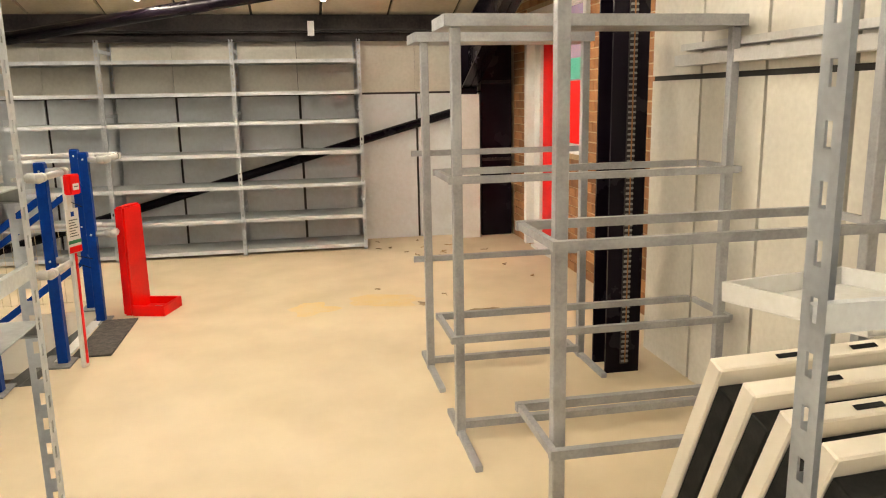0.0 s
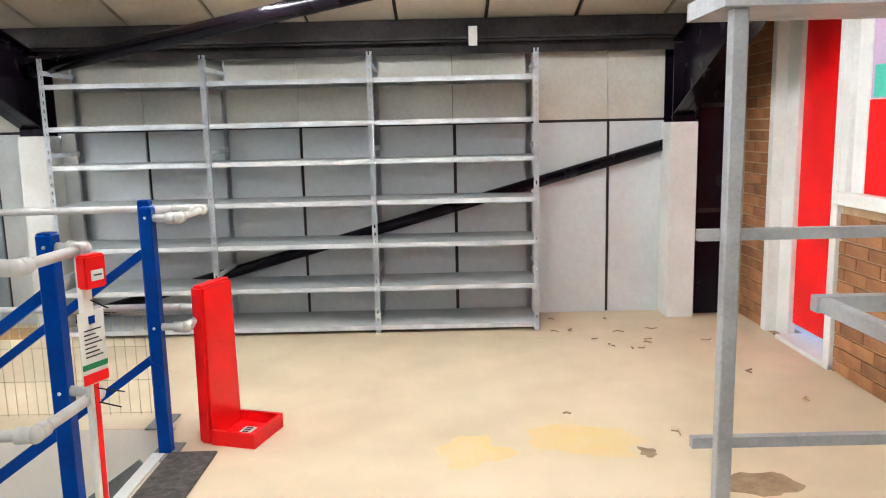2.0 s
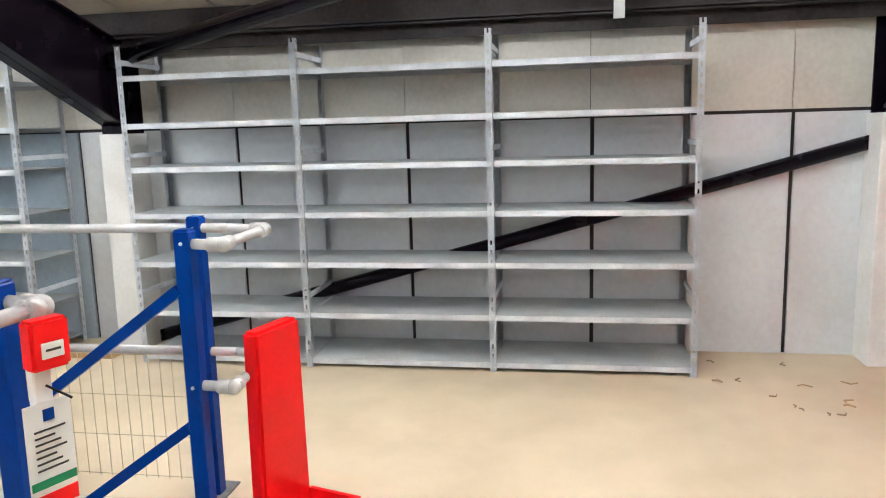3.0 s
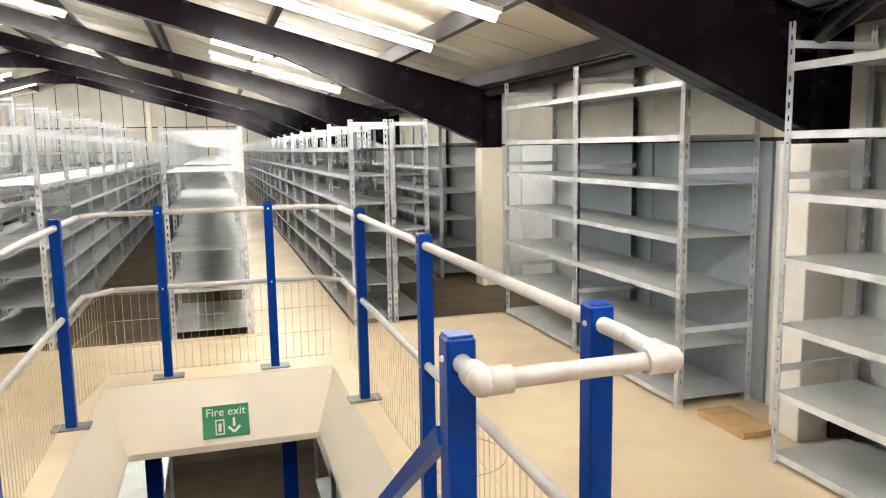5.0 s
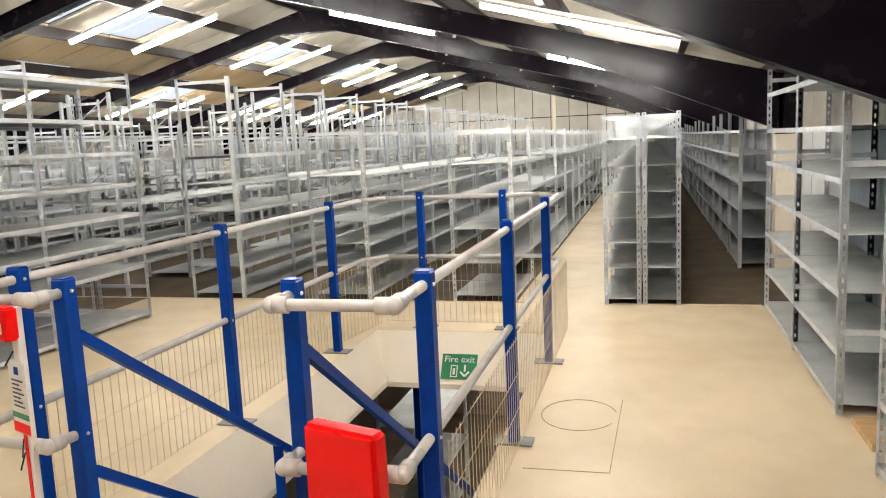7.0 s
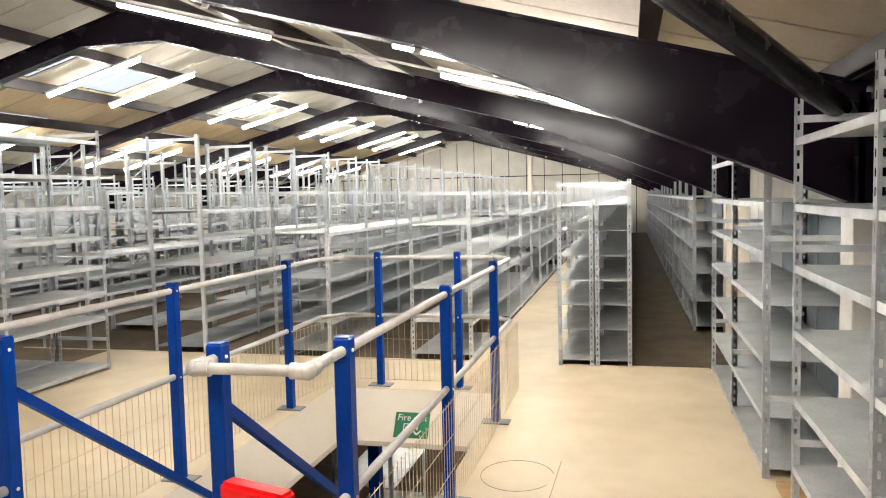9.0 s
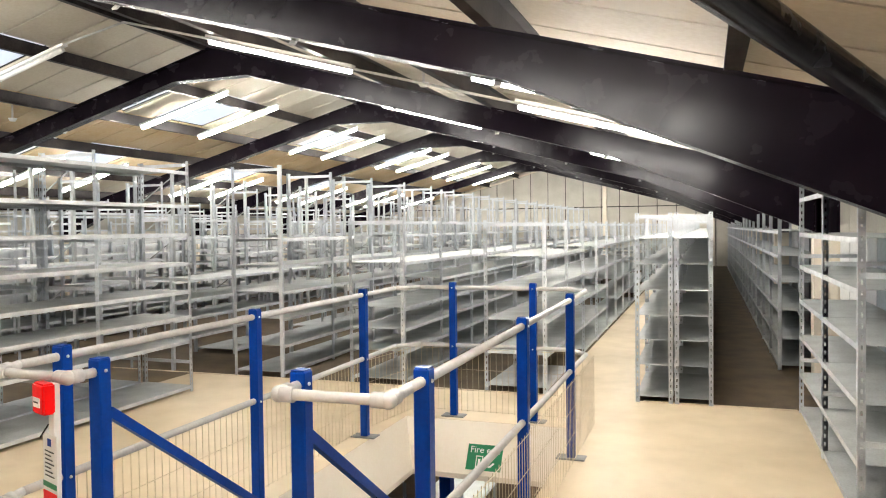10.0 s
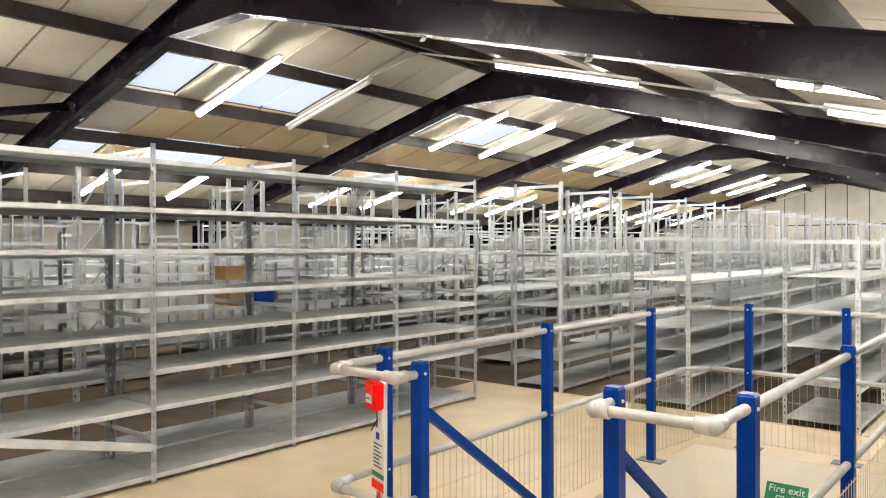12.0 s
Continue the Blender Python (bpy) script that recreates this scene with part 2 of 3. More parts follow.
# gable with vertical panels
bm = bmesh.new()
v = [bm.verts.new((x, YG + 0.06, z)) for x, z in ((XL, 0), (XR, 0), (XR, roof_z(XR) + 0.3), (RIDGE, TOP + 0.3), (XL, roof_z(XL) + 0.3))]
bm.faces.new(v)
bmesh.ops.solidify(bm, geom=bm.faces[:], thickness=0.12)
wall_g = setting("wall_north", bm, M_JOINT, label="far gable wall of cream vertical panels", category="wall")
for lo in (True, False):
    x = XL + 0.02
    while x < XR - 0.05:
        x1 = min(x + 0.71, XR)
        bm = bmesh.new()
        if lo:
            bx(bm, x + 0.015, YG - 0.05, 0, x1 - 0.015, YG - 0.02, 2.30)
        else:
            v = [bm.verts.new((a, y, z)) for y in (YG - 0.05, YG - 0.02) for a, z in
                 ((x + 0.015, 2.335), (x1 - 0.015, 2.335), (x1 - 0.015, max(2.34, roof_z(x1))), (x + 0.015, max(2.34, roof_z(x))))]
            for f in ((0, 1, 2, 3), (7, 6, 5, 4), (0, 4, 5, 1), (1, 5, 6, 2), (2, 6, 7, 3), (3, 7, 4, 0)):
                bm.faces.new([v[i] for i in f])
        part("panel", bm, M_WALL, wall_g)
        x = x1
bm = bmesh.new()
bx(bm, -2.62, YG - 0.2, 0, -2.48, YG - 0.055, roof_z(-2.55))
for s in (1, -1):
    bar(bm, (RIDGE, YG - 0.12, TOP - 0.12), (RIDGE + s * 7.2, YG - 0.12, roof_z(XR) - 0.12), 0.1, 0.05)
setting("trim_gable", bm, M_CREAM, label="cream post and verge strips on the gable", category="trim")

# brick end wall with the doorway and the window beside it
DX0, DX1, DZ = 0.93, 1.84, 2.13
WX0, WX1, WZ0, WZ1 = 0.31, 0.80, 0.98, 2.13
bm = bmesh.new()
bx(bm, -1.27, YB - 0.2, -0.04, WX0, YB - 0.012, 4)
bx(bm, WX0, YB - 0.2, -0.04, DX0, YB - 0.012, WZ0)
bx(bm, WX0, YB - 0.2, WZ1, XR + 0.1, YB - 0.012, 4)
bx(bm, DX1, YB - 0.2, -0.04, XR + 0.1, YB - 0.012, DZ)
wall_b = setting("wall_south", bm, M_MORTAR, label="brown brick end wall with pale mortar joints", category="wall")
# boarded end wall west of the dark column
bm = bmesh.new()
bx(bm, XL, -3.6, -0.04, -1.28, -3.2, 4.3)
wall_c = setting("wall_south_2", bm, M_JOINT, label="cream boarded end wall with black joints", category="wall")
bm = bmesh.new()
bx(bm, 0, -0.02, 0, 0.48, 0, 1.46)
bx(bm, 0, -0.02, 1.485, 0.48, 0, 4.2)
pm = mesh("panel", bm, M_WALL)
for i in range(20):
    p = new("panel", pm)
    p.parent, p.location = wall_c, (-1.78 - i * 0.5, -3.18, 0)
bm = bmesh.new()
bx(bm, -6, -3.18, 1.52, -1.68, -3.10, 1.57)
bx(bm, -6, -3.18, 1.59, -1.68, -3.13, 1.62)
setting("trim_rail", bm, M_RAIL, label="horizontal cable trunking along the boarded wall", category="trunking")

# roof boards in strips between purlins, with translucent sheets
PURL = [1.27, 2.50, 3.75, 4.95, 6.1]
bounds = [0.0] + PURL + [7.2]
bm = bmesh.new()
bs = bmesh.new()
bst = bmesh.new()
YS = -2.85
nseam = 49
for s in (1, -1):
    ang = math.atan(SLOPE) * s
    for k in range(6):
        for j in range(-1, nseam):
            y0 = YS + j * 0.63
            y1 = min(y0 + 0.63, YG)
            bay = (y0 - 1.65) % 4.4
            clear = (s < 0 and k in (1, 3) and (1.6 < bay < 2.6 or bay < 0.55)) or (s > 0 and k == 1 and 1.6 < bay < 2.2 and y0 > 6)
            a0, a1 = bounds[k], bounds[k + 1]
            turn = Matrix.Translation((RIDGE, 0, TOP)) @ Matrix.Rotation(ang, 4, "Y")
            c = math.sqrt(1 + SLOPE ** 2)
            u0, u1 = sorted((s * a0 * c, s * a1 * c))
            if clear:
                bx(bs, u0 + 0.02, y0 + 0.02, 0.03, u1 - 0.02, y1 - 0.02, 0.04, turn)
                continue
            tan = s < 0 and k in (2, 3) and y0 > 2.2
            bx(bst if tan else bm, u0 + 0.004, y0 + 0.014, 0.0, u1 - 0.004, y1 - 0.014, 0.03, turn)
            bx(bm, u0, y0, 0.031, u1, y1, 0.07, turn, 1)
ceil = setting("ceiling", bm, M_ROOF, M_JOINT, label="pitched cream roof boards with dark joints", category="ceiling")
setting("ceiling_2", bst, M_TAN, label="tan stained roof boards on the west slope", category="ceiling")
sk = setting("window_1", bs, M_SKYL, label="translucent rooflight sheets between the purlins", category="rooflight")

# purlins
for s in (1, -1):
    for a in [0.12] + PURL + [7.0]:
        x = RIDGE + s * a
        z = roof_z(x)
        bm = bmesh.new()
        prof = [(0.06 * s, z - 0.012), (-0.004 * s, z - 0.012), (-0.004 * s, z - 0.167), (-0.06 * s, z - 0.167), (-0.06 * s, z - 0.175), (0.004 * s, z - 0.175), (0.004 * s, z - 0.02), (0.06 * s, z - 0.02)]
        c0_ = [bm.verts.new((x + dx, YB + 0.3, zz)) for dx, zz in prof]
        c1_ = [bm.verts.new((x + dx, YG - 0.06, zz)) for dx, zz in prof]
        for q in range(8):
            bm.faces.new((c0_[q], c0_[(q + 1) % 8], c1_[(q + 1) % 8], c1_[q]))
        bm.faces.new(c0_[::-1]), bm.faces.new(c1_)
        setting("purlin", bm, M_PURLIN, label="dusty dark steel purlin under the roof boards", category="purlin")


# portal frames: I-section rafters with haunches, columns with white casing
def rafter(bm, y, s):
    def at(a, dz):
        x = RIDGE + s * a
        return Vector((x, 0, roof_z(x) - 0.18 + dz))
    prof = [(0.0, -0.40), (0.55, -0.25), (5.0, -0.25), (7.02, -0.55)]
    for (a0, d0), (a1, d1) in zip(prof, prof[1:]):
        p, q, p2, q2 = at(a0, 0), at(a1, 0), at(a0, d0), at(a1, d1)
        for w, up, dn in ((0.006, (p, q), (p2, q2)), (0.075, (p, q), (p - Vector((0, 0, .014)), q - Vector((0, 0, .014)))),
                          (0.075, (p2 + Vector((0, 0, .014)), q2 + Vector((0, 0, .014))), (p2, q2))):
            vs = [bm.verts.new(c + Vector((0, yy, 0))) for yy in (y - w, y + w) for c in (*up, dn[1], dn[0])]
            for f in ((0, 1, 2, 3), (7, 6, 5, 4), (0, 4, 5, 1), (1, 5, 6, 2), (2, 6, 7, 3), (3, 7, 4, 0)):
                bm.faces.new([vs[i] for i in f])


for i, y in enumerate(PORTALS):
    fr = thing("portal_frame", "dark painted steel portal frame carrying the roof", "steel frame", kind="structure", group="portal frames")
    for s in (1, -1):
        bm = bmesh.new()
        rafter(bm, y, s)
        part("rafter", bm, M_STEEL, fr)
        bm = bmesh.new()
        xo = RIDGE + s * 7.18
        xi = xo - s * 0.22
        for a, b in ((xo, xo - s * 0.014), (xi, xi + s * 0.014)):
            bx(bm, min(a, b), y - 0.08, 1.42, max(a, b), y + 0.08, roof_z(xo) - 0.17)
        bx(bm, min(xo, xi), y - 0.006, 1.42, max(xo, xi), y + 0.006, roof_z(xo) - 0.17)
        part("column", bm, M_STEEL, fr)
        part("column_casing", rbox(min(xo, xi) - 0.01, y - 0.10, 0, max(xo, xi) - 0.002, y + 0.10, 1.42), M_WHITE if i < 2 else M_CREAM, fr, "pale boxed column casing")
    for s in (1, -1):
        for a in PURL[:4]:
            x = RIDGE + s * a
            bm = bmesh.new()
            bar(bm, (x, y + 0.02, roof_z(x) - 0.46), (x, y + 0.32, roof_z(x) - 0.17), 0.04, 0.012)
            part("fly_brace", bm, M_RAIL, fr)

# eaves beam and tubular bracing in the end bay
bm = bmesh.new()
bx(bm, 2.16, YB + 0.25, 2.02, 2.30, YG - 0.1, 2.035)
bx(bm, 2.29, YB + 0.25, 1.93, 2.30, YG - 0.1, 2.12)
setting("beam_eaves", bm, M_PURLIN, label="dark steel eaves beam along the side wall", category="beam")
def brace(a, b, r, label):
    """A tube with a flattened bolted plate at each end."""
    t = thing("brace_tube", label, "steel brace", None, "tubular braces")
    bm = bmesh.new()
    rod(bm, a, b, r, 16)
    part("tube", bm, M_STEEL, t, smooth=True)
    d = (Vector(b) - Vector(a)).normalized()
    for p, k in ((Vector(a), 1), (Vector(b), -1)):
        bm = bmesh.new()
        bar(bm, p - d * 0.11 * k, p + d * 0.03 * k, 0.016, r * 1.9)
        pl = part("end_plate", bm, M_STEEL, t)
        side = d.cross(Vector((0, 0, 1))).normalized() * 0.012
        bm = bmesh.new()
        rod(bm, p - d * 0.06 * k - side, p - d * 0.06 * k + side, 0.014, 6)
        part("bolt", bm, M_DARKGALV, pl)
brace((2.38, -2.86, 1.25), (2.38, 1.50, 0.06), 0.042, "dark steel tube brace running down the side wall")
brace((2.18, 1.6, 1.87), (-0.02, -2.85, 2.34), 0.052, "dark steel tube brace under the roof slope")
brace((-9.9, -2.7, 2.35), (RIDGE - 2.6, 1.6, 3.1), 0.05, "dark steel tube brace under the far roof slope")

# fluorescent fittings along the slope
def batten(x0, x1, y, lit=True):
    s = 1 if x0 > RIDGE else -1
    z0, z1 = roof_z(x0) - 0.26, roof_z(x1) - 0.26
    f = thing("fluorescent_light", "slim white fluorescent batten light fixed below the roof" + ("" if lit else ", unlit"), "light", group="batten lights")
    bm = bmesh.new()
    bar(bm, (x0 - 0.03, y, z0 + 0.046 + 0.03 * SLOPE * s), (x1 + 0.03, y, z1 + 0.046 - 0.03 * SLOPE * s), 0.075, 0.03)
    part("body", bm, M_WHITE, f)
    bm = bmesh.new()
    rod(bm, (x0, y, z0), (x1, y, z1), 0.029, 10)
    part("tube", bm, M_LIT if lit else M_WHITE, f, smooth=True)


for i, p in enumerate(PORTALS):
    for dy in (1.4, 2.8):
        for x0, x1 in ((-7.1, -5.55), (-10.2, -8.7), (-3.6, -2.0), (-0.35, 1.25)):
            if (x0 > RIDGE and i > 2 and dy > 2) or (x0 == -3.6 and i == 1 and dy < 2):
                continue
            if p + dy < YG - 2.0:
                batten(x0, x1, p + dy, not (i == 1 and dy > 2 and x0 == -7.1))
# conduit along the slope to the unlit fitting
bm = bmesh.new()
pipe(bm, [(-5.5, 4.45, roof_z(-5.5) - 0.21), (-4.7, 4.45, TOP - 0.26), (-3.6, 4.3, roof_z(-3.6) - 0.25), (1.6, 4.3, roof_z(1.6) - 0.25)], 0.012, 8)
tagged(new("conduit", mesh("conduit", bm, M_RAIL, smooth=True)), "thin white conduit clipped below the roof lights", "conduit")
for x, y in ((-1.35, 4.7), (-7.6, 5.55)):
    d = thing("smoke_detector", "small round white smoke detector below the roof", "smoke detector", group="smoke detectors")
    bm = bmesh.new()
    z = roof_z(x) - 0.17
    bmesh.ops.create_cone(bm, cap_ends=True, segments=20, radius1=0.035, radius2=0.055, depth=0.04, matrix=Matrix.Translation((x, y, z - 0.05)))
    part("cover", bm, M_WHITE, d)
    bm = bmesh.new()
    rod(bm, (x, y, z - 0.03), (x, y, z + 0.15), 0.012)
    part("stem", bm, M_RAIL, d)
bm = bmesh.new()
bx(bm, 2.14, -1.52, 1.97, 2.155, -1.46, 2.10)
tagged(new("label_plate", mesh("label_plate", bm, M_WHITE)), "small white plate on the eaves beam", "plate")


# ---- shelving ----
def post_mesh(h, w=0.036, holes=True):
    """An angle upright with slots down both faces."""
    bm = bmesh.new()
    pitch = 0.055
    n = int(h / pitch)
    def face(fx):
        zs = 0.0
        cols = [0, w * 0.36, w * 0.64, w]
        def q(a, b, z0, z1):
            bm.faces.new([bm.verts.new(fx(a, z0)), bm.verts.new(fx(b, z0)), bm.verts.new(fx(b, z1)), bm.verts.new(fx(a, z1))])
        if not holes:
            q(0, w, 0, h)
            return
        q(0, cols[1], 0, h)
        q(cols[2], w, 0, h)
        for i in range(n):
            q(cols[1], cols[2], i * pitch, i * pitch + 0.03)
        q(cols[1], cols[2], n * pitch, h)
    face(lambda a, z: (a, 0, z))
    face(lambda a, z: (0, a, z))
    bmesh.ops.solidify(bm, geom=bm.faces[:], thickness=0.0025)
    return mesh("upright", bm, M_GALV)


def shelf_mesh(L, D, lip=0.032):
    bm = bmesh.new()
    e = 0.003
    prof = [(0, -lip), (0, 0), (D, 0), (D, -lip), (D - 0.016, -lip), (D - 0.016, e - lip), (D - e, e - lip), (D - e, -e), (e, -e), (e, e - lip), (0.016, e - lip), (0.016, -lip)]
    a = [bm.verts.new((0, y, z)) for y, z in prof]
    b = [bm.verts.new((L, y, z)) for y, z in prof]
    n = len(prof)
    for i in range(n):
        # lip faces take the lighter steel to paint the light they catch
        bm.faces.new((a[i], a[(i + 1) % n], b[(i + 1) % n], b[i])).material_index = 1 if i in (0, 2) else 0
    bm.faces.new(a[::-1]), bm.faces.new(b)
    return mesh("shelf", bm, M_SHELF, M_GALV)


cache = {}
def shelving(L, D, levels, h, m, first=True, label="", group="", holes=False, frames=(), skip=()):
    """A bay of boltless shelving: x along its front, y into its depth; an add-on bay shares its neighbour's uprights."""
    u = thing("shelving_unit", label, "shelving", m, group)
    k = ("p", h, holes)
    if k not in cache:
        cache[k] = post_mesh(h, holes=holes)
    ks = ("s", L, D)
    if ks not in cache:
        cache[ks] = shelf_mesh(L - 0.006, D - 0.008)
    kt = ("t", D)
    if kt not in cache:
        bm = bmesh.new()
        bx(bm, -0.012, 0.004, -0.03, 0.0, D - 0.004, 0)
        cache[kt] = mesh("side_bar", bm, M_GALV)
    spots = [(L, 0, 90), (L, D, 180)] + ([(0, 0, 0), (0, D, -90)] if first else [])
    for x, y, r in spots:
        o = new("upright", cache[k])
        o.parent, o.matrix_basis = u, pose(x, y, 0, 0, 0, r)
    for i, z in enumerate(levels):
        if i in skip:
            continue
        o = new("shelf", cache[ks])
        o.parent, o.location = u, (0.003, 0.004, z)
    for z in frames:
        for x in ((L, 0.012) if first else (L,)):
            o = new("side_bar", cache[kt])
            o.parent, o.location = u, (x, 0, z)
    kf = ("f", L)
    if frames and kf not in cache:
        bm = bmesh.new()
        bx(bm, 0.004, 0, -0.035, L - 0.004, 0.012, 0)
        cache[kf] = mesh("front_bar", bm, M_GALV)
    return u


LOW = [0.055, 0.335, 0.64, 0.935, 1.215, 1.475, 1.755]
G1 = "shelving along the side wall"
# two runs on the side wall beside the stair (front at x = 1.93)
D1 = 0.47
for i in range(3):
    shelving(1.11, D1, LOW, 1.925, pose(1.93, 1.415 - i * 1.11, 0, 0, 0, -90) , i == 0, "grey galvanised bay of empty shelves against the side wall", G1, True, (0.45, 1.3, 1.85))
for i, (L, y1) in enumerate(((1.22, 3.35), (1.28, 4.63))):
    shelving(L, D1, LOW, 1.945, pose(1.93, y1, 0, 0, 0, -90), True, "grey galvanised bay of empty shelves between two columns", G1, True, (0.45, 1.3, 1.87))
MID = [0.055, 0.335, 0.555, 0.77, 0.99, 1.215, 1.44]
y = 6.55
while y + 1.15 < YG - 0.2:
    n = (y - 6.55) / 1.15
    shelving(1.15, D1, LOW[:6], 1.70, pose(1.93, y + 1.15, 0, 0, 0, -90), True if n < 0.5 else False, "grey galvanised bay of empty shelves along the side wall", G1)
    y += 1.15

# long rows north of the painted floor
def row(x0, D, y0, n, levels, h, label, group, skip_rule=None, holes=False, L=1.15, frames=()):
    for i in range(n):
        sk = skip_rule(i) if skip_rule else ()
        shelving(L, D, levels, h, pose(x0 + D, y0 + i * L, 0, 0, 0, 90), i == 0, label, group, holes, frames, sk)


rr = random.Random(5)
NB = 19
TOPF = (1.64,)
row(0.625, 0.315, 4.66, NB, MID, 1.66, "narrow galvanised bay of empty shelves standing back to back", "back to back narrow shelving", None, True, frames=TOPF)
row(0.955, 0.315, 4.66, NB, MID, 1.66, "narrow galvanised bay of empty shelves standing back to back", "back to back narrow shelving", None, True, frames=TOPF)
for g, (x0, h) in enumerate(((-0.78, 1.62), (-2.20, 1.66), (-3.58, 2.23), (-4.98, 1.72), (-6.38, 2.23), (-7.78, 1.72), (-9.18, 2.0))):
    lv = MID if h < 2 else [0.055, 0.335, 0.62, 0.90, 1.18, 1.46]
    row(x0, 0.60, 4.74 if g < 4 else -0.6, NB if g < 4 else NB + 4, lv[:6] if g else [0.055, 0.36, 0.68, 0.98, 1.28], h,
        "galvanised bay of mostly empty shelves in a long row", "long shelving rows", (lambda i, g=g: tuple(k for k in range(6) if rr.random() < (0.4 if g > 2 and i < 5 else 0.14))), g < 2, frames=(h - 0.03,))
# back-to-back partners of the far rows
DENSE = [0.055, 0.30, 0.56, 0.82, 1.08, 1.34, 1.60, 1.86]
for x0, n, h in ((-8.30, 14, 2.08), (-10.3, 12, 1.95)):
    row(x0, 0.50, -0.6, n, DENSE, h, "galvanised bay of closely spaced empty shelves behind the tall run", "far shelving rows",
        (lambda i: tuple(k for k in range(8) if rr.random() < 0.3)), False, frames=(h - 0.03,))
# tall run beside the walkway
TALL = [0.06, 0.50, 0.74, 0.98, 1.25, 1.53, 1.80, 2.12]
for i in range(4):
    shelving(1.16 if i else 1.25, 0.57, TALL, 2.22, pose(-3.48, -0.73 + i * 1.16 - (0 if i else 0.09), 0, 0, 0, 90), i == 0, "tall galvanised bay of empty shelves beside the walkway", "tall shelving run", True, (0.3, 1.1, 2.2), () if i else (2,))
for i in range(4):
    shelving(1.16, 0.5, [0.06, 0.36, 0.62, 0.9, 1.2, 1.5, 1.8], 2.05, pose(-4.10, -0.73 + i * 1.16, 0, 0, 0, 90), i == 0, "galvanised bay of empty shelves standing behind the tall run", "tall shelving run", True, (0.3, 1.1), (2, 5) if i % 2 else (1,))
# rack at the start of the walk
shelving(1.1, 0.5, [0.06, 2.12], 2.2, pose(-4.42, -1.82, 0, 0, 0, 180), True, "galvanised slotted-angle rack at the start of the walkway", "tall shelving run", True, (0.6, 1.2))
# pallet-rack frames with diagonal lacing above the far rows
for fx, fy in [(-5.1, 9.0 + i * 2.4) for i in range(7)] + [(-7.14, -0.3 + i * 1.9) for i in range(13)]:
    f = thing("rack_frame", "pale upright frame with diagonal lacing above the shelving", "rack frame", pose(fx, fy, 0), "laced upright frames")
    for x in (0, 0.7):
        bm = bmesh.new()
        bx(bm, x - 0.021, -0.021, 0, x + 0.021, 0.021, 2.42)
        part("upright", bm, M_SHELF, f)
    for k in range(4):
        bm = bmesh.new()
        z = 0.5 + k * 0.48
        bar(bm, (0.03, 0, z), (0.67, 0, z + 0.42), 0.014, 0.014)
        part("lacing", bm, M_SHELF, f)

# loose shelf bar hanging out of the tall run, boxes on far shelves
bm = bmesh.new()
bar(bm, (-3.43, -0.55, 0.47), (-3.43, 0.36, 0.255), 0.03, 0.05)
tagged(new("loose_shelf_bar", mesh("loose_shelf_bar", bm, M_GALV)), "loose galvanised bar leaning on the tall shelving", "shelf bar")
for y, z, c in ((2.66, 0.905, M_CARD), (3.0, 0.905, M_BLUE), (2.6, 1.185, M_CARD)):
    bm = rbox(-6.2, y, z, -5.9, y + 0.26, z + 0.15)
    tagged(new("storage_box", mesh("storage_box", bm, c)), "small %s box standing on a shelf" % ("brown cardboard" if c is M_CARD else "blue plastic"), "box", "boxes on shelves")

# ---- stair and guard rail ----
guard = thing("guard_rail", "blue steel guard posts with grey tube rails round the stair opening", "railing")
POSTS = [(-1.19, 0.20), (-1.19, 1.54), (-1.19, 2.95), (-0.75, 3.73), (-0.08, 3.73), (0.36, 2.88), (0.36, 1.52), (0.36, 0.15), (-0.81, 0.0), (0.0, 0.0)]
bm = rbox(-0.027, -0.027, 0, 0.027, 0.027, 1.10, 0.004)
p0 = part("post", bm, M_BLUE, guard)
bm = rbox(-0.095, -0.055, 0, 0.095, 0.055, 0.01, 0.002)
b0 = part("base_plate", bm, M_DARKGALV, guard, "grey steel base plate")
bm = rbox(-0.024, -0.024, 1.10, 0.024, 0.024, 1.105, 0.002)
c0 = part("post_cap", bm, M_BLUE, guard)
bm = bmesh.new()
for z in (1.06, 0.58):
    for s in (-1, 1):
        bmesh.ops.create_uvsphere(bm, u_segments=8, v_segments=6, radius=0.0065, matrix=Matrix.Translation((0, 0.028 * s, z)))
        bmesh.ops.create_uvsphere(bm, u_segments=8, v_segments=6, radius=0.0065, matrix=Matrix.Translation((0.028 * s, 0, z)))
k0 = tagged(part("bolt", bm, M_GALV, guard, "zinc bolt heads"), kind="stuff")
for i, (x, y) in enumerate(POSTS):
    if i == 0:
        for o in (p0, b0, c0, k0):
            o.location = (x, y, 0)
        continue
    again(p0, guard, (x, y, 0)), again(c0, guard, (x, y, 0)), tagged(again(k0, guard, (x, y, 0)), kind="stuff"), again(b0, guard, (x, y, 0))
